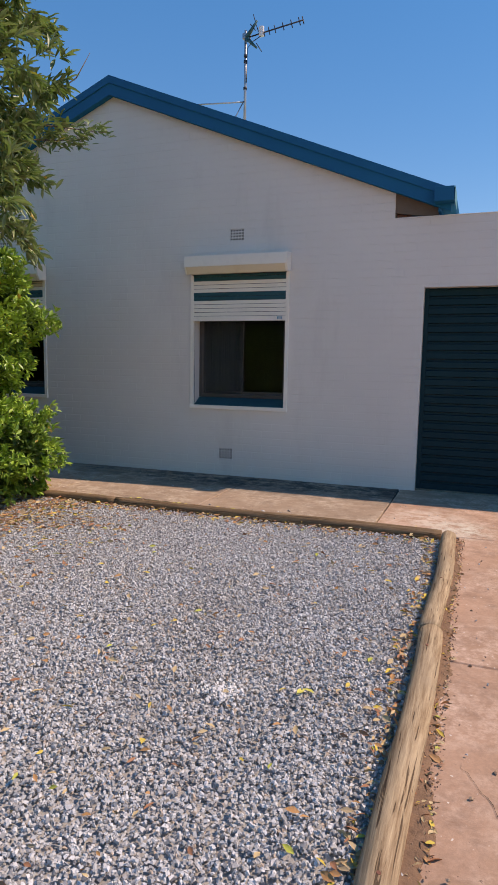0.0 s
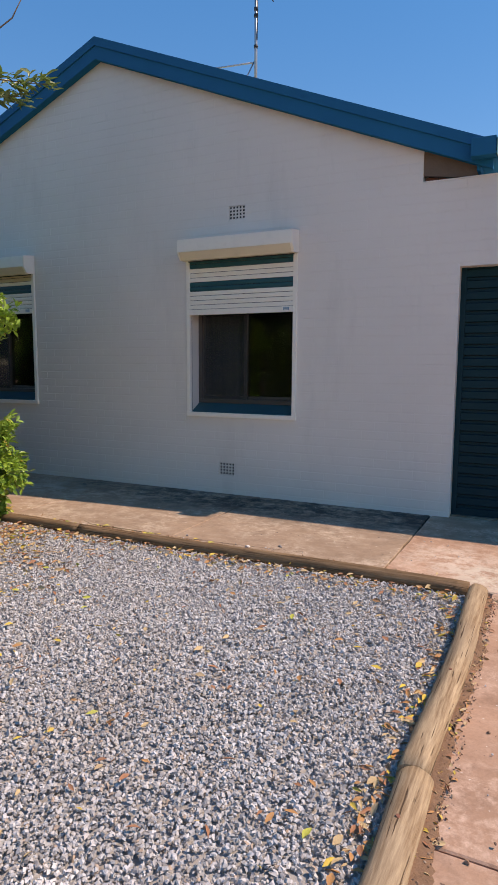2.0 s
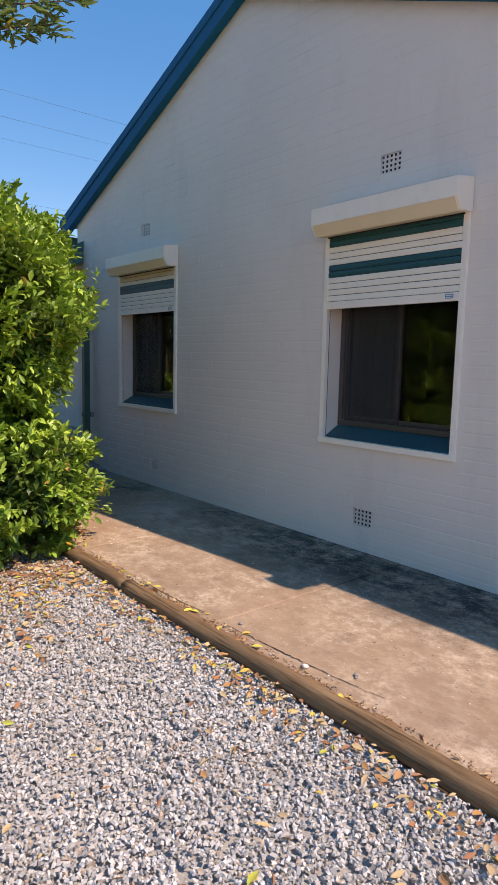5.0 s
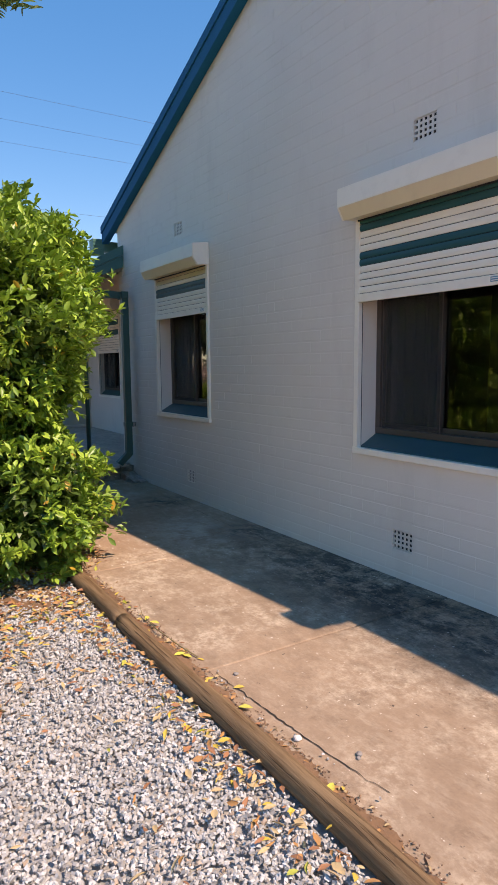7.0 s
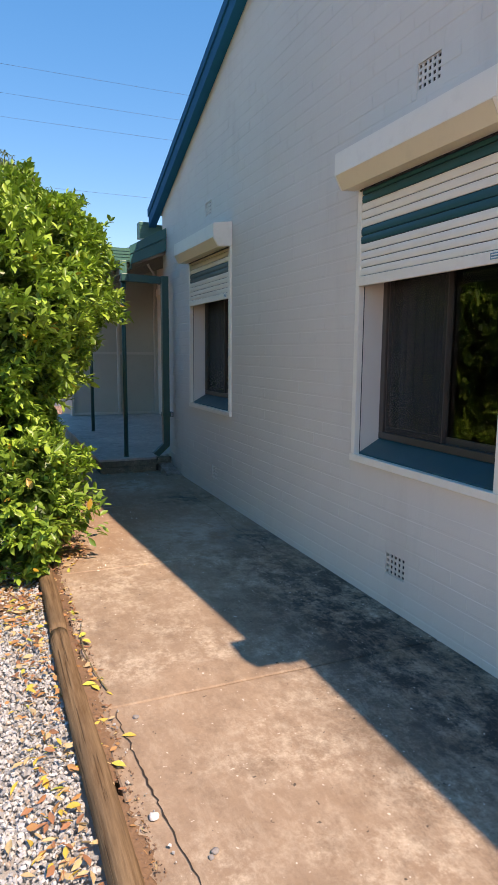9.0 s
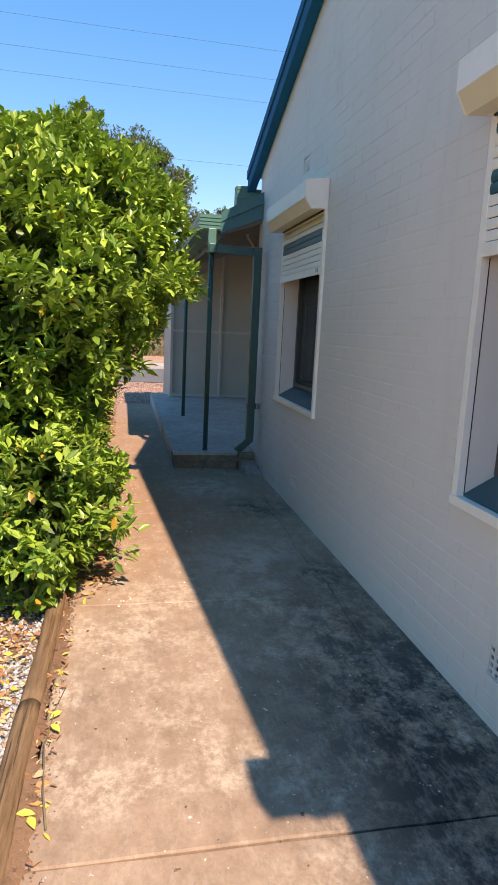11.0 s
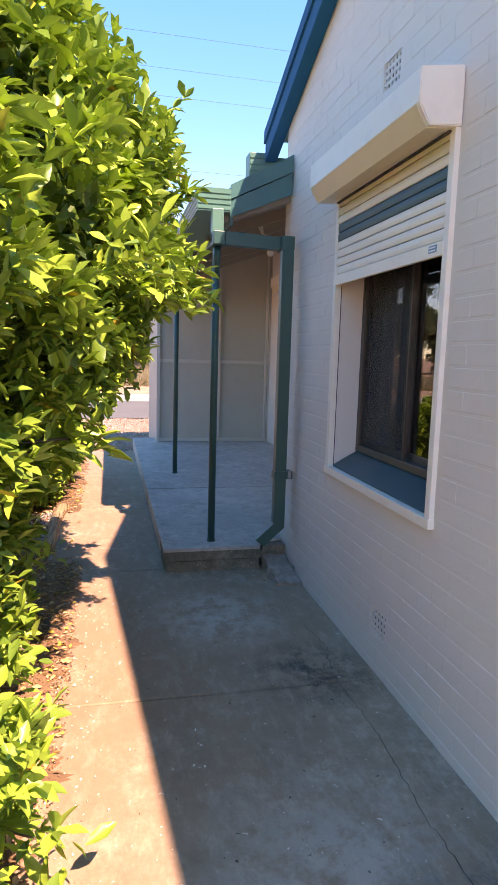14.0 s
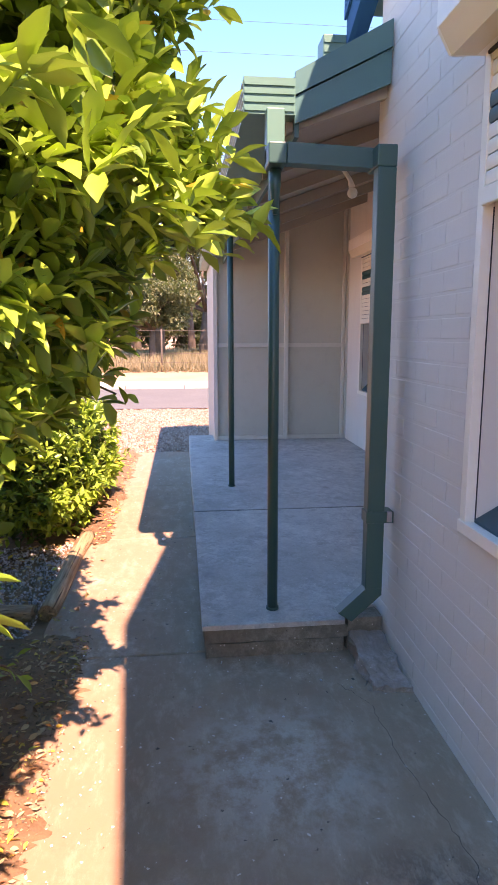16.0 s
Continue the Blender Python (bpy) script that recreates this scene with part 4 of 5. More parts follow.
piece("cross_run", prism(bmesh.new(), pts, (0.075, 0, 0)), DGREEN, pipe)
piece("cross_run_end", boxed(-7.535, -7.385, 6.778, 6.866, 2.42, 2.51, 0.006), DGREEN, pipe)
piece("down_run", boxed(-7.455, -7.385, 6.782, 6.864, 0.53, 2.42, 0.006), DGREEN, pipe)
pts = [(-7.452, 6.784, 0.532), (-7.452, 6.862, 0.532), (-7.452, 6.862, 0.50), (-7.452, 6.72, 0.372), (-7.452, 6.655, 0.415)]
piece("shoe", prism(bmesh.new(), pts, (0.066, 0, 0)), DGREEN, pipe, "angled outlet shoe")
piece("bracket", boxed(-7.462, -7.378, 6.775, 6.905, 0.855, 0.91, 0.003), DGREEN, pipe)
piece("bracket_screw", boxed(-7.392, -7.372, 6.872, 6.896, 0.86, 0.91, 0.003), STEEL, pipe)
piece("spreader", tube(bmesh.new(), [(-7.56, 6.37, 2.44), (-7.552, 6.366, 2.38), (-7.565, 6.37, 2.25)], [0.026, 0.027, 0.012], 12), DGREEN, pipe)

lamp = thing("porch_lamp", -8.9, 7.05, 2.86, "bare pearl bulb in a white holder under porch roof", "lamp")
piece("base", tube(bmesh.new(), [(-8.9, 6.97, 2.90), (-8.9, 6.972, 2.875)], [0.034, 0.03], 14), WHITE, lamp)
piece("holder", tube(bmesh.new(), [(-8.9, 6.972, 2.876), (-8.9, 7.0, 2.80), (-8.9, 7.06, 2.72), (-8.9, 7.075, 2.672)], [0.024, 0.013, 0.014, 0.022], 12), WHITE, lamp)
bm = bmesh.new()
bmesh.ops.create_uvsphere(bm, u_segments=14, v_segments=10, radius=0.034, matrix=Matrix.Translation((-8.9, 7.078, 2.638)))
piece("bulb", bm, WHITE, lamp, "unlit pearl bulb")

shutter_window("window_3", -12.12, -10.92, 1.03, 8.086, "wwwwggwwggwwwwww", "porch window with a mostly lowered striped shutter", 2.81, 0.10)
cable = thing("wall_cable", -12.45, 8.12, 2.8, "thin black cable run down the porch wall", "cable")
piece("run", tube(bmesh.new(), [(-12.45, 8.132, 3.2), (-12.46, 8.132, 3.0), (-12.44, 8.132, 2.86)], 0.008, 6), BLACK, cable)

# ---- aerial ----
aerial = thing("tv_aerial", -3.16, 8.16, 4.2, "weathered steel aerial mast with a bluish yagi antenna", "antenna")
MZ = 5.85
piece("mast", tube(bmesh.new(), [(-3.16, 8.16, 4.15), (-3.16, 8.16, 5.2), (-3.165, 8.16, MZ)], [0.02, 0.018, 0.016], 10), STEEL, aerial)
piece("stay", tube(bmesh.new(), [(-3.18, 8.16, 4.97), (-4.2, 8.2, 5.06), (-4.35, 8.2, 4.8)], 0.010, 8), STEEL, aerial)
piece("brace", tube(bmesh.new(), [(-3.18, 8.16, 4.98), (-3.3, 8.1, 4.72), (-3.32, 8.1, 4.5)], 0.008, 8), STEEL, aerial)
for z in (5.12, 5.45, 5.52):
    piece("clamp", tube(bmesh.new(), [(-3.16, 8.16, z), (-3.16, 8.16, z + 0.03)], 0.025, 10), BLACK, aerial)
piece("bracket", boxed(-3.20, -3.10, 8.13, 8.19, 5.74, 5.81, 0.005), STEEL, aerial)
BL = Vector((0.80, -0.05, 0.07))
A0 = Vector((-3.16, 8.13, 5.74))
boom = piece("boom", tube(bmesh.new(), [A0, A0 + BL], 0.009, 8), BLACK, aerial, "blue-black boom")
for i, t in enumerate((0.33, 0.42, 0.52, 0.66, 0.80, 0.93, 0.99)):
    c = A0 + BL * t
    d = Vector((-0.022, 0.03, 0.062))
    piece("element", tube(bmesh.new(), [c - d, c + d], 0.007, 6), BLACK, boom)
for s, e in (((0.02, 0.0, 0.0), (0.17, -0.02, 0.18)), ((0.02, 0.0, 0.0), (0.17, -0.02, -0.15))):
    piece("reflector", tube(bmesh.new(), [A0 + Vector(s), A0 + Vector(e)], [0.03, 0.012], 6), TEAL, aerial, "blue angled reflector arm")
for x, z0, z1 in ((0.15, 0.30, 0.03), (0.11, 0.19, 0.05), (0.20, -0.06, -0.22)):
    piece("reflector_rod", tube(bmesh.new(), [A0 + Vector((x - 0.06, 0.05, z0)), A0 + Vector((x + 0.05, -0.05, z1))], 0.006, 6), BLACK, aerial)
piece("balun", boxed(-2.96, -2.90, 8.09, 8.14, 5.72, 5.84, 0.006), WHITE, aerial, "pale connector box")
piece("lead", tube(bmesh.new(), [(-2.93, 8.1, 5.72), (-3.05, 8.12, 5.68), (-3.13, 8.14, 5.62), (-3.14, 8.15, 5.2)], 0.005, 6), BLACK, aerial)

# ---- foliage ----
RNG = np.random.default_rng(7)


def unit(a):
    return a / np.maximum(np.linalg.norm(a, axis=-1, keepdims=True), 1e-9)


LEAF8 = np.array([(0, 0, 0), (-0.36, 0.27, 0.05), (0, 0.29, -0.04), (0.36, 0.27, 0.05), (-0.54, 0.60, 0.04), (0, 0.63, -0.05), (0.54, 0.60, 0.04), (-0.25, 0.86, -0.04), (0.25, 0.86, -0.04), (0, 1.0, -0.13)])
FACE8 = np.array([(0, 2, 1), (0, 3, 2), (1, 2, 5), (1, 5, 4), (2, 3, 6), (2, 6, 5), (4, 5, 7), (5, 6, 8), (7, 5, 9), (5, 8, 9)])
LEAF4 = np.array([(0, 0, 0), (-0.5, 0.5, 0.06), (0.5, 0.5, 0.06), (0, 1.0, -0.1)])
FACE4 = np.array([(0, 2, 1), (1, 2, 3)])


def leaves(name, base, way, up, length, width, material, fine=True):
    """Leaves at base, pointing along way, their upper face towards up."""
    shape, faces = (LEAF8, FACE8) if fine else (LEAF4, FACE4)
    way = unit(way)
    side = unit(np.cross(way, up))
    nrm = np.cross(side, way)
    L, Wd = length[:, None, None], width[:, None, None]
    v = base[:, None, :] + side[:, None, :] * shape[None, :, 0:1] * Wd + way[:, None, :] * shape[None, :, 1:2] * L + nrm[:, None, :] * shape[None, :, 2:3] * L
    n, k = len(base), len(shape)
    f = (faces[None] + (np.arange(n) * k)[:, None, None]).reshape(-1, 3)
    return arrays(name, v.reshape(-1, 3), f, material, fine)


def rosettes(points, out, per, length, aspect, spread=0.9, lift=0.45):
    """Bunches of leaves round the ends of twigs."""
    n = len(points)
    d = unit(out * 0.8 + np.array([0, 0, lift]) + RNG.normal(0, 0.35, (n, 3)))
    base = np.repeat(points, per, 0) - np.repeat(d, per, 0) * RNG.uniform(0, 0.09, (n * per, 1))
    w = unit(np.repeat(d, per, 0) + RNG.normal(0, spread, (n * per, 3)))
    up = unit(np.array([0, 0, 1.0]) + RNG.normal(0, 0.35, (n * per, 3)))
    ln = length * RNG.uniform(0.6, 1.15, n * per)
    return base, w, up, ln, ln * aspect * RNG.uniform(0.85, 1.15, n * per)


def shell(lobes, per_m2, scale, noise_amp=0.1, tufts=0.0):
    """Points on the outside of a heap of lobes, uneven, with gaps."""
    pts, outs = [], []
    L = np.array(lobes)
    for c in L:
        r = c[3:6] * scale
        area = 4 * math.pi * ((r[0] * r[1]) ** 1.6 + (r[0] * r[2]) ** 1.6 + (r[1] * r[2]) ** 1.6) ** (1 / 1.6) / 3 ** (1 / 1.6)
        n = int(area * per_m2)
        d = unit(RNG.normal(0, 1, (n, 3)))
        wob = 1 + noise_amp * (np.sin(d[:, 0] * 7 + c[0] * 9) * np.sin(d[:, 1] * 6 + c[1] * 5) + 0.7 * np.sin(d[:, 2] * 9 + c[2] * 4)) + RNG.normal(0, 0.045, n)
        p = c[:3] + d * r * wob[:, None]
        keep = np.ones(n, bool)
        if tufts:
            g = (np.sin(13 * p[:, 0] + 2 * np.sin(9 * p[:, 1])) + np.sin(14 * p[:, 1] + 2 * np.sin(10 * p[:, 2])) + np.sin(15 * p[:, 2] + 2 * np.sin(8 * p[:, 0]))) / 3
            p = p + d * (tufts * g)[:, None]
            keep &= g > RNG.normal(-0.16, 0.12, n)
        for o in L:
            if o is not c and not np.array_equal(o, c):
                keep &= (((p - o[:3]) / (o[3:6] * scale)) ** 2).sum(1) > 0.80
        keep &= p[:, 2] > FLAT + 0.02
        pts.append(p[keep]), outs.append(unit(d / r)[keep])
    return np.concatenate(pts), np.concatenate(outs)


HEDGE_LOBES = [
    (-4.78, 4.72, 1.90, 0.80, 0.74, 0.68), (-5.55, 4.92, 2.12, 0.85, 0.82, 0.82), (-6.35, 4.98, 2.36, 0.85, 0.86, 0.85), (-7.15, 4.80, 2.25, 0.75, 0.80, 0.90),
    (-5.4, 4.0, 1.85, 1.30, 0.90, 0.75), (-6.9, 4.0, 1.9, 1.20, 0.90, 0.85), (-6.15, 5.42, 2.15, 0.62, 0.50, 0.55), (-6.3, 5.40, 2.52, 0.60, 0.48, 0.46),
    (-4.55, 4.82, 0.68, 0.66, 0.60, 0.52), (-5.3, 4.74, 0.75, 0.70, 0.56, 0.60), (-6.1, 4.64, 0.75, 0.70, 0.54, 0.62), (-6.9, 4.55, 0.70, 0.65, 0.48, 0.60),
    (-4.75, 4.2, 0.65, 0.70, 0.60, 0.52), (-9.6, 4.72, 0.72, 0.60, 0.52, 0.62), (-10.5, 4.85, 0.60, 0.60, 0.48, 0.50), (-8.4, 4.0, 1.2, 0.8, 0.55, 1.1), (-5.4, 4.82, 1.35, 1.0, 0.52, 0.5), (-6.5, 4.75, 1.35, 0.9, 0.52, 0.5),
]
hedge = thing("hedge", -5.8, 4.7, FLAT, "dense glossy yellow-green hedge overhanging the concrete path", "hedge")
p, o = shell(HEDGE_LOBES, 340, 1.0, 0.12, 0.13)
front = p[:, 1] > 4.0
ob = leaves("foliage", *rosettes(p[front], o[front], 8, 0.077, 0.40), HEDGE)
tagged(under(ob, hedge), "glossy yellow-green outer leaves", kind="stuff")
ob = leaves("foliage_far_side", *rosettes(p[~front], o[~front], 7, 0.09, 0.42), HEDGE, False)
tagged(under(ob, hedge), kind="stuff")
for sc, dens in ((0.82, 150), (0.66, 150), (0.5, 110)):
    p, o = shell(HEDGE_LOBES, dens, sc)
    ob = leaves("inner_foliage", *rosettes(p, o, 7, 0.095, 0.45, 1.2), INNERLEAF, False)
    tagged(under(ob, hedge), "inner leaves darkened in colour to deepen the hedge gaps", kind="stuff")
rng = random.Random(11)
for k in range(26):
    c = HEDGE_LOBES[k % len(HEDGE_LOBES)]
    x, y = c[0] + rng.uniform(-0.3, 0.3), min(c[1], 4.7) + rng.uniform(-0.25, 0.05)
    tip = (c[0] + rng.uniform(-0.5, 0.5) * c[3], min(c[1], 4.85) + rng.uniform(-0.6, 0.3) * c[4], c[2] + 0.7 * c[5])
    mid = ((x + tip[0]) / 2 + rng.uniform(-0.1, 0.1), (y + tip[1]) / 2, (FLAT + tip[2]) / 2)
    piece("stem", tube(bmesh.new(), [(x, y, FLAT - 0.05), mid, tip], [0.022, 0.016, 0.007], 7), BARK, hedge)


def bough(points, n_leaf, length, material, parent, seed, aspect=0.38, label="leafy overhanging shoot", single=False):
    """A thin branch with leaves set along its outer half."""
    pts = [Vector(q) for q in points]
    piece("branch", tube(bmesh.new(), pts, [0.008 - 0.005 * i / (len(pts) - 1) for i in range(len(pts))], 6), BARK, parent)
    t = RNG.uniform(0.30, 1.0, n_leaf) * (len(pts) - 1)
    i = np.minimum(t.astype(int), len(pts) - 2)
    P = np.array([tuple(q) for q in pts])
    b = P[i] + (P[i + 1] - P[i]) * (t - i)[:, None] + RNG.normal(0, 0.035, (n_leaf, 3))
    d = unit(P[i + 1] - P[i])
    w = unit(d + RNG.normal(0, 0.7, (n_leaf, 3)) + np.array([0, 0, 0.2]))
    up = unit(np.array([0, 0, 1.0]) + RNG.normal(0, 0.4, (n_leaf, 3)))
    ln = length * RNG.uniform(0.6, 1.2, n_leaf)
    if single:
        way, side = unit(w), unit(np.cross(unit(w), up))
        nrm = np.cross(side, way)
        for q in range(n_leaf):
            ob = new("leaf", LEAF_MESH)
            ob.parent = parent
            ob.matrix_parent_inverse = Matrix.Translation(parent.location).inverted()
            m = Matrix((side[q] * ln[q] * aspect, way[q] * ln[q], nrm[q] * ln[q])).transposed().to_4x4()
            ob.matrix_basis = Matrix.Translation(b[q]) @ m
        return
    tagged(under(leaves("shoot_leaves", b, w, up, ln, ln * aspect, material), parent), label)


LEAF_MESH = bpy.data.meshes.new("leaf")
LEAF_MESH.from_pydata([tuple(q) for q in LEAF8], [], [tuple(int(i) for i in q) for q in FACE8])
LEAF_MESH.materials.append(HEDGE)
for face in LEAF_MESH.polygons:
    face.use_smooth = True
bough([(-5.9, 5.4, 1.95), (-6.05, 5.75, 2.02), (-6.15, 5.95, 2.02), (-6.2, 6.07, 1.98)], 170, 0.095, HEDGE, hedge, 1, single=True)
bough([(-6.0, 5.3, 2.3), (-6.15, 5.6, 2.45), (-6.2, 5.78, 2.5)], 80, 0.09, HEDGE, hedge, 2, single=True)
bough([(-6.1, 5.4, 1.7), (-6.3, 5.6, 1.65), (-6.5, 5.75, 1.55)], 40, 0.10, HEDGE, hedge, 3, single=True)
bough([(-5.3, 5.2, 1.4), (-5.4, 5.5, 1.42), (-5.45, 5.6, 1.38)], 40, 0.10, HEDGE, hedge, 4)
for k in range(12):
    x = -4.2 - 0.24 * k + rng.uniform(-0.1, 0.1)
    z = rng.choice((0.4, 0.6, 0.9, 1.6, 1.9, 2.3))
    y = 5.08 if z < 1.0 and x < -4.8 else 5.25
    bough([(x, y - 0.1, z), (x + rng.uniform(-0.1, 0.1), y + 0.12, z + 0.04), (x + rng.uniform(-0.15, 0.15), y + 0.27, z + 0.02)], 26, 0.085, HEDGE, hedge, 10 + k)

TREE_LOBES = [(-3.95, 3.58, 3.55, 0.95, 0.70, 0.75), (-4.05, 3.55, 4.4, 0.95, 0.72, 0.7), (-3.85, 3.58, 2.75, 0.70, 0.55, 0.55), (-4.9, 3.4, 3.7, 0.9, 0.8, 0.9)]
back_hedge = thing("hedge", -5.6, 1.0, 0.0, "dense dark green shrubs along the side of the gravel bed", "hedge")
BACK_LOBES = [(-5.7 + 0.25 * (k % 3), 2.9 - 0.85 * k, 1.15 + 0.12 * (k % 2), 0.75, 0.75, 1.15) for k in range(7)]
for sc, dens in ((1.0, 90), (0.8, 80), (0.6, 60)):
    p, o = shell(BACK_LOBES, dens, sc)
    tagged(under(leaves("foliage", *rosettes(p, o, 8, 0.11, 0.42), DARKLEAF, False), back_hedge), kind="stuff")
for k in range(7):
    piece("stem", tube(bmesh.new(), [(-5.7 + 0.25 * (k % 3), 2.9 - 0.85 * k, -0.1), (-5.65 + 0.25 * (k % 3), 2.95 - 0.85 * k, 1.6)], [0.03, 0.012], 7), BARK, back_hedge)
tree = thing("tree_oleander", -4.3, 3.4, FLAT, "tall loose shrub with long leaves and a few yellow blossoms", "tree")
piece("trunk", tube(bmesh.new(), [(-4.35, 3.4, FLAT - 0.1), (-4.3, 3.4, 1.2), (-4.15, 3.5, 2.3), (-4.0, 3.58, 3.4), (-4.05, 3.58, 4.5)], [0.06, 0.05, 0.04, 0.028, 0.012], 10), BARK, tree)
for k in range(34):
    c = TREE_LOBES[k % 4]
    a = Vector((-4.08 + rng.uniform(-0.06, 0.06), 3.54, rng.uniform(2.0, 3.9)))
    d = Vector((rng.gauss(0, 1), rng.gauss(0, 1), rng.gauss(0.2, 0.8))).normalized()
    e = Vector(c[:3]) + Vector((d.x * c[3], d.y * c[4], d.z * c[5])) * 0.95
    piece("limb", tube(bmesh.new(), [a, a.lerp(e, 0.5) + Vector((0, 0, 0.06)), e], [0.014, 0.010, 0.004], 6), BARK, tree)
p, o = shell(TREE_LOBES, 62, 1.0, 0.16)
ob = leaves("crown", *rosettes(p, o, 13, 0.125, 0.20, 0.7, 0.1), SHRUB)
tagged(under(ob, tree), "long dark green leaves in loose whorls", kind="stuff")
for sc, dens in ((0.75, 50), (0.5, 50)):
    p, o = shell(TREE_LOBES, dens, sc, 0.16)
    tagged(under(leaves("inner_crown", *rosettes(p, o, 10, 0.125, 0.2, 0.9, 0.1), SHRUB), tree), kind="stuff")
for a in ([(-3.8, 3.9, 3.25), (-3.5, 4.4, 3.42), (-3.14, 4.8, 3.45)], [(-3.8, 3.9, 3.15), (-3.5, 4.4, 3.3), (-3.3, 4.75, 3.38)], [(-3.7, 3.8, 3.9), (-3.35, 4.1, 4.0), (-3.2, 4.25, 4.0)], [(-3.6, 3.8, 3.0), (-3.4, 4.05, 2.95), (-3.3, 4.2, 2.9)], [(-3.6, 3.85, 2.6), (-3.42, 4.05, 2.5), (-3.35, 4.15, 2.35)]):
    bough(a, 160, 0.095, SHRUB, tree, 60, 0.27, "tufted twig of narrow leaves")
piece("bare_twig", tube(bmesh.new(), [(-3.9, 4.2, 3.5), (-3.55, 4.5, 3.62), (-3.3, 4.65, 3.85), (-3.2, 4.7, 4.05)], [0.008, 0.006, 0.005, 0.002], 6), BARK, tree, "bleached bare twig")
PETAL = paint("yellow_petal", (0.85, 0.50, 0.10), 0.6, 0.1, 0.05)
for q in ((-3.32, 4.17, 2.38), (-3.28, 4.2, 2.92), (-3.45, 4.05, 3.4), (-3.4, 4.08, 2.7), (-3.5, 4.0, 3.6)):
    bm = bmesh.new()
    for k in range(5):
        a = k * 1.257
        v = [bm.verts.new(Vector(q) + Vector(w)) for w in ((0, 0, 0), (0.018 * math.cos(a - 0.5), 0.018 * math.sin(a - 0.5), 0.016), (0.034 * math.cos(a), 0.034 * math.sin(a), 0.012), (0.018 * math.cos(a + 0.5), 0.018 * math.sin(a + 0.5), 0.016))]
        bm.faces.new(v)
    piece("blossom", bm, PETAL, tree, "small yellow-orange blossom")

# ---- gravel and litter ----


def chips(name, pts, size, material, flat=0.52):
    """Angular stone chips, each an irregular little solid."""
    n = len(pts)
    cube = np.array([(-1, -1, -1), (1, -1, -1), (1, 1, -1), (-1, 1, -1), (-0.6, -0.6, 1), (0.6, -0.6, 1), (0.6, 0.6, 1), (-0.6, 0.6, 1)], float)
    v = cube[None] * RNG.uniform(0.42, 1.15, (n, 8, 3)) * np.array([1.1, 0.75, flat])
    q = unit(RNG.normal(0, 1, (n, 4)) * np.array([1, 0.34, 0.34, 1.0]))
    w, x, y, z = q.T
    R = np.stack([1 - 2 * (y * y + z * z), 2 * (x * y - z * w), 2 * (x * z + y * w), 2 * (x * y + z * w), 1 - 2 * (x * x + z * z), 2 * (y * z - x * w), 2 * (x * z - y * w), 2 * (y * z + x * w), 1 - 2 * (x * x + y * y)], 1).reshape(n, 3, 3)
    v = np.einsum("nij,nkj->nki", R, v) * size[:, None, None] + pts[:, None, :]
    f4 = np.array([(3, 2, 1, 0), (4, 5, 6, 7), (0, 1, 5, 4), (1, 2, 6, 5), (2, 3, 7, 6), (3, 0, 4, 7)])
    f = (f4[None] + (np.arange(n) * 8)[:, None, None]).reshape(-1, 4)
    return arrays(name, v.reshape(-1, 3), f, material)


def strew(x0, x1, y0, y1, per_m2, drop, jitter):
    n = int((x1 - x0) * (y1 - y0) * per_m2)
    x, y = RNG.uniform(x0, x1, n), RNG.uniform(y0, y1, n)
    return np.stack([x, y, land(x, y) - drop + RNG.uniform(0, jitter, n)], 1)


pts = np.concatenate([strew(-4.6, -0.24, 0.6, 5.08, 6400, 0.044, 0.020), strew(-6.5, -4.6, 0.6, 4.2, 700, 0.05, 0.02)])
wide = strew(-4.8, -0.26, -2.6, 5.05, 1500, 0.05, 0.018)
pts = np.concatenate([pts[pts[:, 0] > -0.9 * pts[:, 1] - 0.7], wide[wide[:, 0] <= -0.9 * wide[:, 1] - 0.7], strew(-9.0, -6.3, -2.6, 3.6, 500, 0.05, 0.018), strew(-9.3, -7.8, 4.3, 5.12, 2500, 0.03, 0.015)])
tagged(chips("gravel", pts, RNG.uniform(0.0048, 0.0118, len(pts)), STONES), "loose angular grey and white crushed stone", "gravel", kind="stuff")
pts = strew(-20.3, -12.9, 3.2, 8.0, 500, 0.10, 0.03)
tagged(chips("pebbles", pts, RNG.uniform(0.014, 0.03, len(pts)), PEBBLES, 0.8), "pinkish rounded yard pebbles beyond the porch", "pebbles", kind="stuff")


def litter(name, pts, size, label):
    n = len(pts)
    way = unit(RNG.normal(0, 1, (n, 3)) * np.array([1, 1, 0.12]))
    up = unit(np.array([0, 0, 1.0]) + RNG.normal(0, 0.55, (n, 3)))
    ob = leaves(name, pts, way, up, size, size * RNG.uniform(0.25, 0.5, n), DEADLEAF)
    return tagged(ob, label, "leaf litter", kind="stuff")


def scatter(n, cx, cy, sx, sy, h=0.0):
    x, y = RNG.normal(cx, sx, n), RNG.normal(cy, sy, n)
    return np.stack([x, y, land(x, y) + h + RNG.uniform(0, 0.012, n)], 1)


def band(n, x0, x1, y0, y1, h):
    x, y = RNG.uniform(x0, x1, n), RNG.uniform(y0, y1, n)
    return np.stack([x, y, land(x, y) + h + RNG.uniform(0, 0.015, n)], 1)


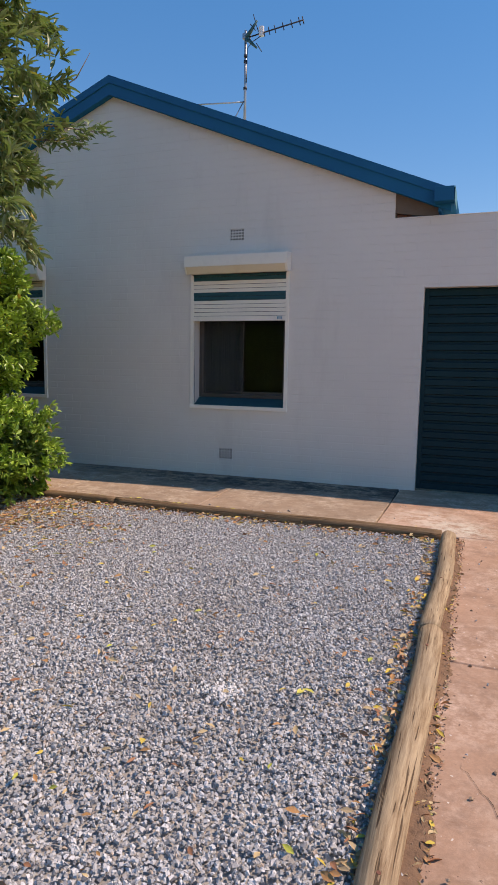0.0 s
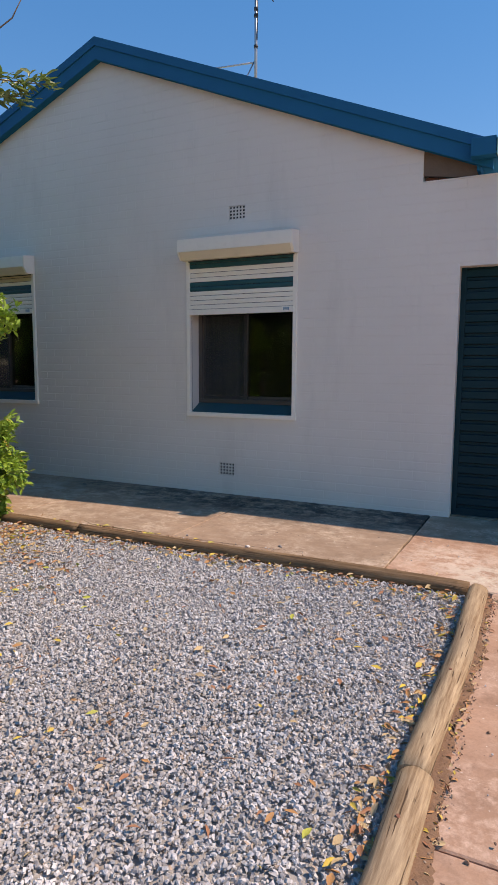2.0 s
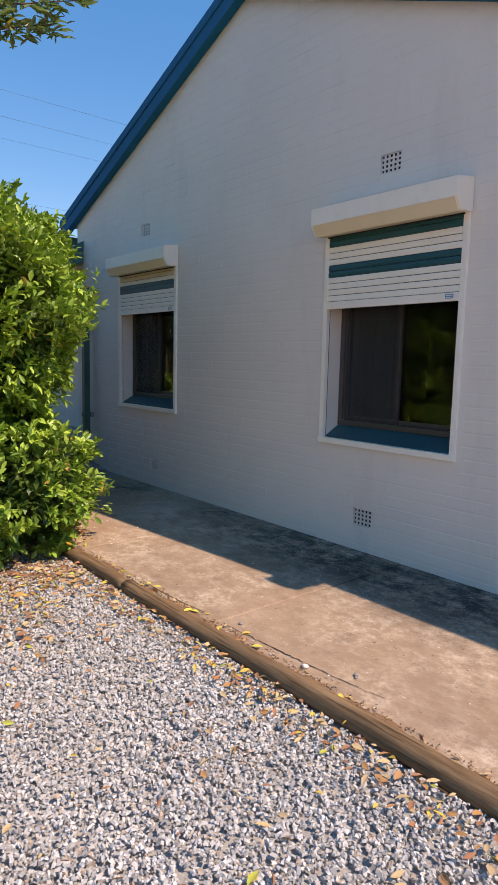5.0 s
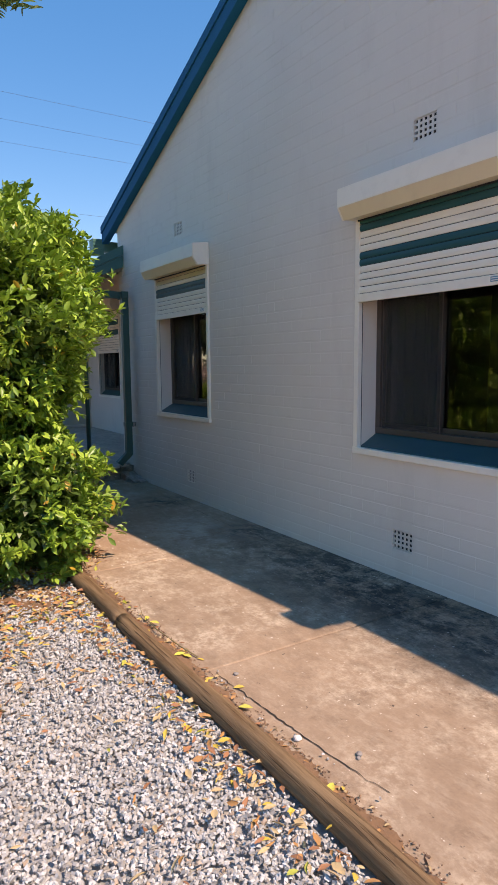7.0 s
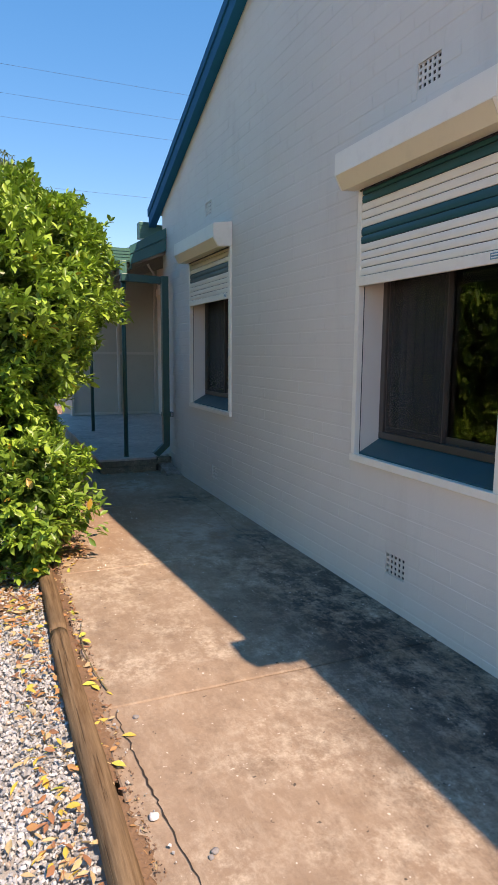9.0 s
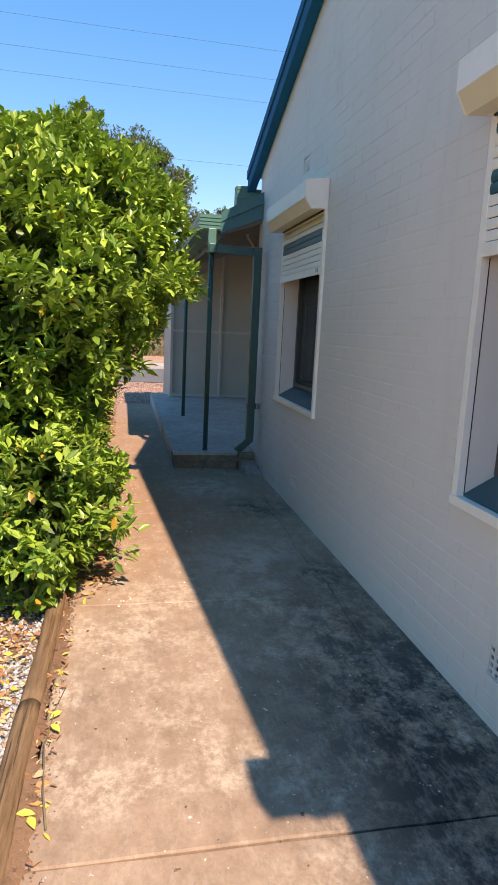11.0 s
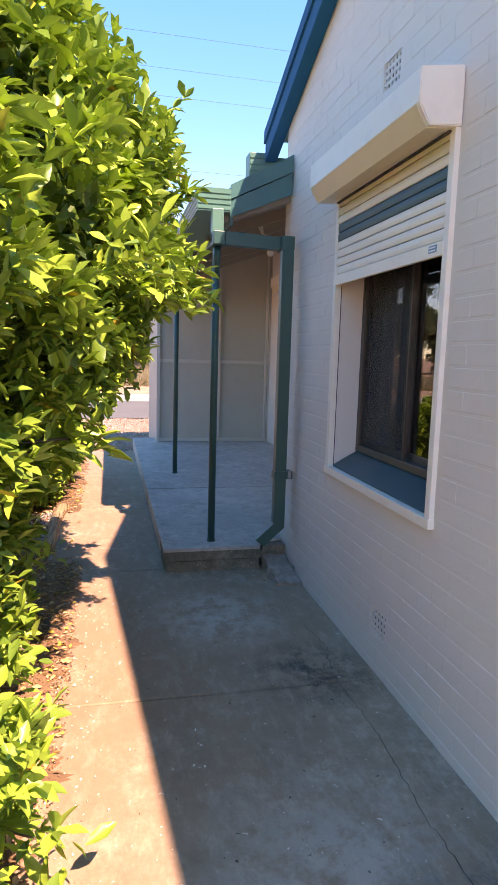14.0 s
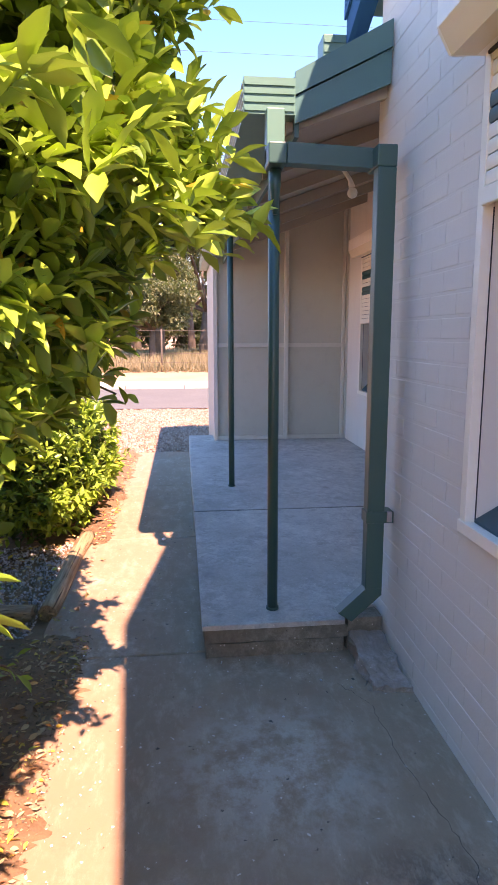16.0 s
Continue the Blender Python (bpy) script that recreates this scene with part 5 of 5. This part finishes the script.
lp = [band(620, -4.2, -0.3, 1.0, 5.0, -0.018), band(420, -4.6, -2.6, 3.0, 5.05, -0.022), scatter(1300, -3.9, 4.45, 0.50, 0.45, -0.020), band(430, -3.9, -0.3, 4.90, 5.07, -0.018), band(300, -0.33, -0.23, 1.0, 5.0, -0.022), band(60, -3.9, -2.2, 5.18, 5.26, 0.002), band(420, -7.7, -4.2, 5.1, 5.42, 0.012), band(260, -10.2, -7.6, 4.6, 5.36, 0.01)]
lp = np.concatenate(lp)
litter("fallen_leaves", lp, RNG.uniform(0.022, 0.058, len(lp)), "dry brown and yellow fallen leaves on gravel and path")
lp = np.concatenate([band(330, -0.125, -0.065, 0.8, 5.0, 0.0), band(150, -4.5, -0.4, 5.17, 5.23, 0.002)])
litter("fallen_leaves", lp, RNG.uniform(0.014, 0.036, len(lp)), "dry leaves caught between the log and driveway")
lp = np.concatenate([band(1500, -7.7, -4.4, 5.10, 5.45, 0.006), band(500, -12.5, -9.3, 5.10, 5.36, 0.006)])
litter("fallen_leaf_scraps", lp, RNG.uniform(0.010, 0.034, len(lp)), "small brown leaf scraps strewn over the soil edge")
lp = np.concatenate([scatter(34, -0.28, 1.62, 0.035, 0.10, -0.015), scatter(26, -0.085, 1.45, 0.02, 0.12), scatter(24, -0.29, 2.5, 0.03, 0.15, -0.015), scatter(40, -0.09, 2.3, 0.016, 0.4), scatter(26, -0.29, 3.1, 0.03, 0.2, -0.015)])
litter("fallen_leaf_pile", lp, RNG.uniform(0.03, 0.058, len(lp)), "curled dry leaves gathered against the log")
lp = band(70, -0.7, 0.6, 1.2, 6.0, 0.004)
tagged(chips("path_grit", lp, RNG.uniform(0.003, 0.008, len(lp)), STONES), "stray stone chips on the concrete", "grit", kind="stuff")

CRUMBS = stones_mat("soil_crumbs", [(0.0, (0.24, 0.14, 0.085)), (0.35, (0.33, 0.20, 0.12)), (0.65, (0.15, 0.09, 0.06)), (0.85, (0.42, 0.30, 0.20))], 0.95)
lp = np.concatenate([band(900, -0.125, -0.055, 0.6, 5.0, -0.002), band(900, -4.5, -0.4, 5.18, 5.25, -0.002), band(2600, -7.75, -4.5, 5.14, 5.47, 0.0), band(1500, -12.8, -9.2, 5.14, 5.38, 0.0)])
tagged(chips("soil_crumbs", lp, RNG.uniform(0.002, 0.006, len(lp)), CRUMBS), "crumbs of dry soil and bark at the edges of the concrete", "soil crumbs", kind="stuff")
lp = np.concatenate([band(46, -0.03, 1.1, 1.0, 5.0, 0.002), scatter(14, 0.15, 2.0, 0.12, 0.15, 0.0)])
tagged(chips("soil_clods", lp, RNG.uniform(0.004, 0.010, len(lp)), CRUMBS), "small dark clods scattered on the driveway", "soil crumbs", kind="stuff")
lp = np.concatenate([scatter(130, -5.6, 5.50, 0.9, 0.07, 0.001), scatter(70, -6.9, 5.48, 0.5, 0.08, 0.001), scatter(18, -5.4, 5.8, 0.8, 0.2, 0.001)])
tagged(chips("pale_flakes", lp, RNG.uniform(0.002, 0.0065, len(lp)), CREAM, 0.25), "pale bark and petal flakes on the path edge", "flakes", kind="stuff")
pts = scatter(150, -1.0, 2.42, 0.05, 0.035, -0.022)
CHALK = paint("chalky_white", (0.80, 0.78, 0.74), 0.9, 0.1, 0.3)
tagged(chips("white_chips", pts, RNG.uniform(0.004, 0.011, len(pts)), CHALK), "small spill of chalky white chips on gravel", "white chips", kind="stuff")

for bx, by in ((-0.172, 3.97), (-0.18, 3.02), (-0.19, 1.6)):
    tagged(solid("bolt", tube(bmesh.new(), [(bx, by, float(land(bx, by)) + 0.045), (bx, by, float(land(bx, by)) + 0.0665)], [0.008, 0.0065], 8), REDBRICK), "rusty bolt head driven into the pine log", "bolt")
pts = np.concatenate([scatter(14, -1.95, 5.25, 0.25, 0.03, 0.006), scatter(26, 0.25, 3.3, 0.25, 1.3, 0.006), scatter(10, -7.0, 6.3, 0.4, 0.3, 0.005)])
tagged(chips("stray_chips", pts, RNG.uniform(0.003, 0.0075, len(pts)), STONES), "stray gravel chips on the concrete", "chips", kind="stuff")



def small_stone(x, y, size, seed, material, label):
    """One loose stone: a ball cut coarse and dented."""
    bm = bmesh.new()
    bmesh.ops.create_icosphere(bm, subdivisions=2, radius=size)
    for v in bm.verts:
        v.co += noise.noise_vector(v.co * (0.9 / size) + Vector((seed, 0, 0))) * size * 0.35
        v.co.z *= 0.6
    bmesh.ops.translate(bm, verts=bm.verts[:], vec=(x, y, float(land(x, y)) + size * 0.5))
    return tagged(solid("stone", bm, material), label, "stone", "loose stones on the concrete path")


GREYSTONE = paint("grey_pebble", (0.36, 0.33, 0.31), 0.85, 0.3, 0.4)
small_stone(-1.80, 5.268, 0.017, 1, CHALK, "small white stone beside the crack in the path")
small_stone(-2.36, 5.335, 0.013, 2, GREYSTONE, "small grey stone lying near the slab joint")
small_stone(-1.60, 5.40, 0.013, 3, GREYSTONE, "small grey stone lying on the concrete path")
small_stone(-1.585, 5.385, 0.009, 4, GREYSTONE, "tiny grey stone lying on the concrete path")
small_stone(-9.25, 5.78, 0.016, 5, CHALK, "small white chip lying on the shaded path")
stalk = tagged(solid("dry_stalk", tube(bmesh.new(), [(-2.60, 5.262, 0.199), (-2.75, 5.236, 0.204), (-2.98, 5.214, 0.212), (-3.22, 5.232, 0.206), (-3.34, 5.262, 0.222)], [0.0035, 0.003, 0.003, 0.002, 0.001], 6), DRYGRASS), "thin dry straw-coloured stalk lying beside the log", "stalk")
bed = np.array([(-3.14, 5.215, 0.205), (-3.10, 5.222, 0.21), (-2.66, 5.226, 0.205), (-2.60, 5.23, 0.204), (-2.06, 5.235, 0.205), (-1.52, 5.21, 0.206), (-0.675, 2.57, 0.075), (-0.66, 2.555, 0.085)])
YELLOWLEAF = stones_mat("yellow_fallen_leaf", [(0.0, (0.80, 0.60, 0.05)), (0.5, (0.72, 0.66, 0.10)), (0.8, (0.78, 0.50, 0.06))], 0.6)
for q in bed:
    a = RNG.uniform(0, 6.28)
    ob = leaves("fallen_leaf", q[None], np.array([[math.cos(a), math.sin(a), 0.1]]), np.array([[0.2, 0.1, 1.0]]), np.array([0.062]), np.array([0.026]), YELLOWLEAF)
    tagged(ob, "bright yellow fallen leaf lying on the ground", "leaf", "bright yellow fallen leaves")

# ---- street ----
tagged(sheet("road", -26.3, -20.4, -60, 80, 4, 60, 0.07, ASPHALT), "sun-bleached grey asphalt street", "road", kind="structure")
kerb = thing("kerb", -26.5, 5.0, 0, "pale concrete kerb along the far side of the street", "kerb", kind="structure")
for k in range(20):
    piece("kerb_stone", boxed(-26.65, -26.32, -16 + 2.0 * k, -14.02 + 2.0 * k, -0.2, 0.06, 0.02), PALECON, kerb)
tagged(solid("pavement_far", boxed(-27.9, -26.66, -60, 80, -0.2, 0.055), PALECON), "pale concrete footpath across the street", "footpath", kind="structure")


tagged(solid("ground_verge", boxed(-34.5, -27.91, -60, 80, -0.2, 0.05), EARTH), "bare orange-red dirt verge beside the footpath", "verge", kind="structure")


def grass_field(x0, x1, y0, y1, n, h):
    x, y = RNG.uniform(x0, x1, n), RNG.uniform(y0, y1, n)
    b = np.stack([x, y, land(x, y) - 0.06], 1)
    w = unit(np.array([0, 0, 1.0]) + RNG.normal(0, 0.3, (n, 3)))
    up = unit(RNG.normal(0, 1, (n, 3)) + np.array([1.0, 0, 0]))
    ln = h * RNG.uniform(0.4, 1.2, n)
    return leaves("dry_grass", b, w, up, ln, RNG.uniform(0.02, 0.06, n), DRYGRASS, False)


tagged(grass_field(-62, -33.2, -12, 22, 60000, 0.8), "tall dry straw-coloured grass on the vacant lot", "grass", kind="stuff")


def gum_tree(x, y, h, spread, seed, label, dens=1.0, dome=0):
    """A tapered, forking trunk and a loose crown of many hanging clumps."""
    r = random.Random(seed)
    t = thing("gum_tree", x, y, -0.1, label, "tree", "gum trees across the street")
    lean = Vector((r.uniform(-0.6, 0.6), r.uniform(-0.6, 0.6), 0))
    fork = Vector((x, y, -0.1)) + lean * 0.5 + Vector((0, 0, h * 0.32))
    rad = min(h * 0.03, 0.36)
    piece("trunk", tube(bmesh.new(), [(x, y, -0.2), (x + lean.x * 0.2, y + lean.y * 0.2, h * 0.14), fork], [rad * 1.3, rad, rad * 0.8], 12), GUMBARK, t)
    lobes = []
    for k in range(9):
        a = k * 0.7 + r.uniform(-0.3, 0.3)
        e = Vector((x + math.cos(a) * spread * r.uniform(0.35, 1.0), y + math.sin(a) * spread * r.uniform(0.35, 1.0), h * r.uniform(0.24, 0.62 if dome else 0.95)))
        m = fork.lerp(e, 0.5) + Vector((r.uniform(-0.3, 0.3), r.uniform(-0.3, 0.3), 0.4))
        piece("limb", tube(bmesh.new(), [fork, m, e], [rad * 0.5, rad * 0.3, rad * 0.08], 7), GUMBARK, t)
        for j in range(3):
            q = m.lerp(e, r.uniform(0.4, 1.1))
            lobes.append((q.x + r.uniform(-0.8, 0.8), q.y + r.uniform(-0.8, 0.8), q.z + r.uniform(-0.4, 0.5), r.uniform(0.7, 1.3), r.uniform(0.7, 1.3), r.uniform(0.5, 0.95)))
    for k in range(dome):
        a, q = r.uniform(0, 6.28), r.uniform(0, 1) ** 0.5
        u, v = math.cos(a) * q, math.sin(a) * q
        top = h * 0.70 * (1 - 0.30 * q ** 2.2) - 0.9 - 0.8 * v
        lobes.append((x + u * 4.2, y + 0.2 + v * 6.0, top + r.uniform(-0.9, 0.15), r.uniform(1.0, 1.5), r.uniform(1.0, 1.5), r.uniform(0.7, 1.1)))
    P, O = [], []
    for c in lobes:
        n = int(170 * dens)
        d = unit(RNG.normal(0, 1, (n, 3)))
        P.append(np.array(c[:3]) + d * np.array(c[3:]) * RNG.uniform(0.4, 1.05, (n, 1)))
        O.append(d)
    P, O = np.concatenate(P), np.concatenate(O)
    tagged(under(leaves("crown", *rosettes(P, O, 6, 0.24, 0.35, 1.0, -0.3), GUM, False), t), "grey-green drooping leaf clumps", kind="stuff")


gum_tree(-46, 4.4, 22.0, 5.0, 1, "old grey-green gum tree with a thick dark trunk", 1.3, 54)
gum_tree(-42, 4.2, 6.6, 2.5, 11, "small bushy olive-green gum tree behind the wire fence", 1.3)
gum_tree(-52, 7.5, 11, 5.0, 2, "tall pale-limbed gum tree in dry grass")
gum_tree(-56, -3.5, 11, 5.0, 3, "olive gum tree behind the wire fence")
gum_tree(-62, 2.0, 12, 5.5, 4, "distant grey-green gum tree")
gum_tree(-60, 12.0, 12, 5.5, 5, "distant grey-green gum tree")
gum_tree(-66, -9.0, 12, 6.0, 6, "distant grey-green gum tree")
gum_tree(-70, 7.0, 13, 6.5, 7, "distant grey-green gum tree")
gum_tree(-50, -12.0, 9, 4.5, 8, "distant olive gum tree")
gum_tree(-58, 20.0, 11, 5.5, 9, "distant olive gum tree")

scrub = thing("scrub_belt", -80, 5, -0.1, "far belt of grey-olive scrub behind the vacant lot", "bushes", kind="stuff")
sr = random.Random(21)
SCRUB = [(-78 + sr.uniform(-6, 6), -26 + 1.3 * k, sr.uniform(0.8, 4.6), sr.uniform(1.6, 3.0), sr.uniform(1.4, 2.4), sr.uniform(1.2, 2.6)) for k in range(48)]
SCRUB += [(-75 + 1.5 * k + sr.uniform(-4, 4), -30 - 0.7 * k + sr.uniform(-3, 3), sr.uniform(1.2, 6.0), sr.uniform(2.0, 3.2), sr.uniform(1.6, 2.8), sr.uniform(1.6, 3.0)) for k in range(44)]
p, o = shell(SCRUB, 9, 1.0, 0.2)
tagged(under(leaves("crown", *rosettes(p, o, 6, 0.5, 0.5, 1.0, 0.0), GUM, False), scrub), kind="stuff")
p, o = shell(SCRUB, 9, 0.75, 0.2)
tagged(under(leaves("crown", *rosettes(p, o, 6, 0.5, 0.5, 1.0, 0.0), GUM, False), scrub), kind="stuff")
fence = thing("wire_fence", -34.0, 4.0, -0.1, "rusty post and wire fence along the vacant lot", "fence")
for k in range(10):
    y = -14.5 + 3.9 * k
    piece("post", tube(bmesh.new(), [(-34, y, -0.2), (-34, y + 0.02, 2.0)], 0.04, 8), GUMBARK, fence)
for z in (0.5, 0.9, 1.3, 1.7, 1.95):
    piece("wire", tube(bmesh.new(), [(-34, -14.5, z), (-34, 4, z - 0.02), (-34, 20.6, z)], 0.008, 5), GUMBARK, fence)

for x, z0, sag in ((-20.5, 10.2, 0.5), (-21.0, 9.6, 0.5), (-21.5, 9.1, 0.5), (-20.5, 6.8, 0.35)):
    pts = [(x, -22 + 4.0 * k, z0 - sag * (1 - ((k - 8) / 8) ** 2)) for k in range(17)]
    tagged(solid("power_line", tube(bmesh.new(), pts, 0.0035, 6), BLACK), "thin dark overhead power line along the street", "cable", "overhead power lines")

# ---- painted bricks of the walls ----
COURSE, LONG = 0.0857, 0.24


def brick_mesh(length, seed):
    rng = random.Random(seed)
    bm = bmesh.new()
    x0, x1, z0, z1, d = 0.0, length, 0.0, COURSE - 0.011, 0.0019 + rng.uniform(-0.0009, 0.0009)
    b, c = 0.004, 0.0014
    out = [bm.verts.new(q) for q in ((x0, 0, z0), (x1, 0, z0), (x1, 0, z1), (x0, 0, z1))]
    mid = [bm.verts.new((q[0], -d * 0.75, q[1])) for q in ((x0 + c * 0.35, z0 + b * 0.35), (x1 - c * 0.35, z0 + b * 0.35), (x1 - c * 0.35, z1 - b * 0.35), (x0 + c * 0.35, z1 - b * 0.35))]
    inn = [bm.verts.new((q[0] + rng.uniform(-0.0006, 0.0006), -d + rng.uniform(-0.0004, 0.0004), q[1] + rng.uniform(-0.0015, 0.0015))) for q in ((x0 + c, z0 + b), (x1 - c, z0 + b), (x1 - c, z1 - b), (x0 + c, z1 - b))]
    for a, q in ((out, mid), (mid, inn)):
        for k in range(4):
            bm.faces.new((a[k], a[(k + 1) % 4], q[(k + 1) % 4], q[k]))
    bm.faces.new(inn)
    return bm


def course_runs(x0, x1, z0, z1, holes):
    runs = [(x0, x1)]
    for h in holes:
        if z1 > h[2] and z0 < h[3]:
            nxt = []
            for a, b in runs:
                if h[1] <= a or h[0] >= b:
                    nxt.append((a, b))
                else:
                    if h[0] > a:
                        nxt.append((a, h[0]))
                    if h[1] < b:
                        nxt.append((h[1], b))
            runs = nxt
    return runs


def lay_bricks(x0, x1, zbase, ztop, holes, limit):
    for c in range(int((ztop - zbase) / COURSE)):
        z = zbase + c * COURSE
        for a, b in course_runs(x0, x1, z, z + COURSE, holes):
            k = math.floor((a - (c % 2) * LONG / 2) / LONG)
            while True:
                s, e = k * LONG + (c % 2) * LONG / 2, (k + 1) * LONG + (c % 2) * LONG / 2
                k += 1
                if s >= b:
                    break
                s, e = max(s, a), min(e, b)
                if e - s > 0.04 and limit(s, e, z + COURSE):
                    yield s, e, z


KEEP = [(h[0] - 0.06, h[1] + 0.06, h[2] - 0.09, WINDOW_TOP + 0.03) for h in HOLES] + VENT_HOLES
COURSES = int((PARAPET + 0.02 - 0.16) / COURSE)
SPLIT = 0.16 + COURSES * COURSE
everywhere = list(lay_bricks(LEFT, 3.4, 0.16, SPLIT + 0.001, KEEP + [(GAR[0], GAR[1], -1, GAR[2])], lambda s, e, z: True))
everywhere += [(s, e, z) for s, e, z in lay_bricks(LEFT, RIGHT, SPLIT + (COURSES % 2) * 0.0, 4.8, KEEP, lambda s, e, z: z < min(rake(s), rake(e)) - 0.08)]
singles = [q for q in everywhere if -7.65 <= q[0] < -6.55 and q[2] < 2.75 or -6.6 <= q[0] < -5.3 and q[2] < 0.95]
rest = [q for q in everywhere if q not in set(singles)]
pool = {}
for i, (s, e, z) in enumerate(singles[:300]):
    ln = round(e - s - 0.003, 3)
    key = (ln, i % 5)
    if key not in pool:
        bmx = brick_mesh(ln, i)
        me = bpy.data.meshes.new("brick")
        bmx.to_mesh(me)
        bmx.free()
        me.materials.append(WALL)
        pool[key] = me
    ob = new("brick", pool[key])
    ob.location = (s + 0.0015, WALL_Y + 0.0042, z)
    ob.parent = wall_north
rest += singles[300:]
V, F = [], []
for i, (s, e, z) in enumerate(rest):
    bmx = brick_mesh(e - s - 0.003, i)
    bmx.verts.index_update()
    n0 = len(V)
    V += [(v.co.x + s + 0.0015, v.co.y + WALL_Y + 0.0042, v.co.z + z) for v in bmx.verts]
    F += [[v.index + n0 for v in f.verts] for f in bmx.faces]
    bmx.free()
ob = arrays("brickwork", np.array(V), np.array(F), WALL)
ob.parent = wall_north
tagged(ob, "painted brick courses with shallow joints", kind="stuff")
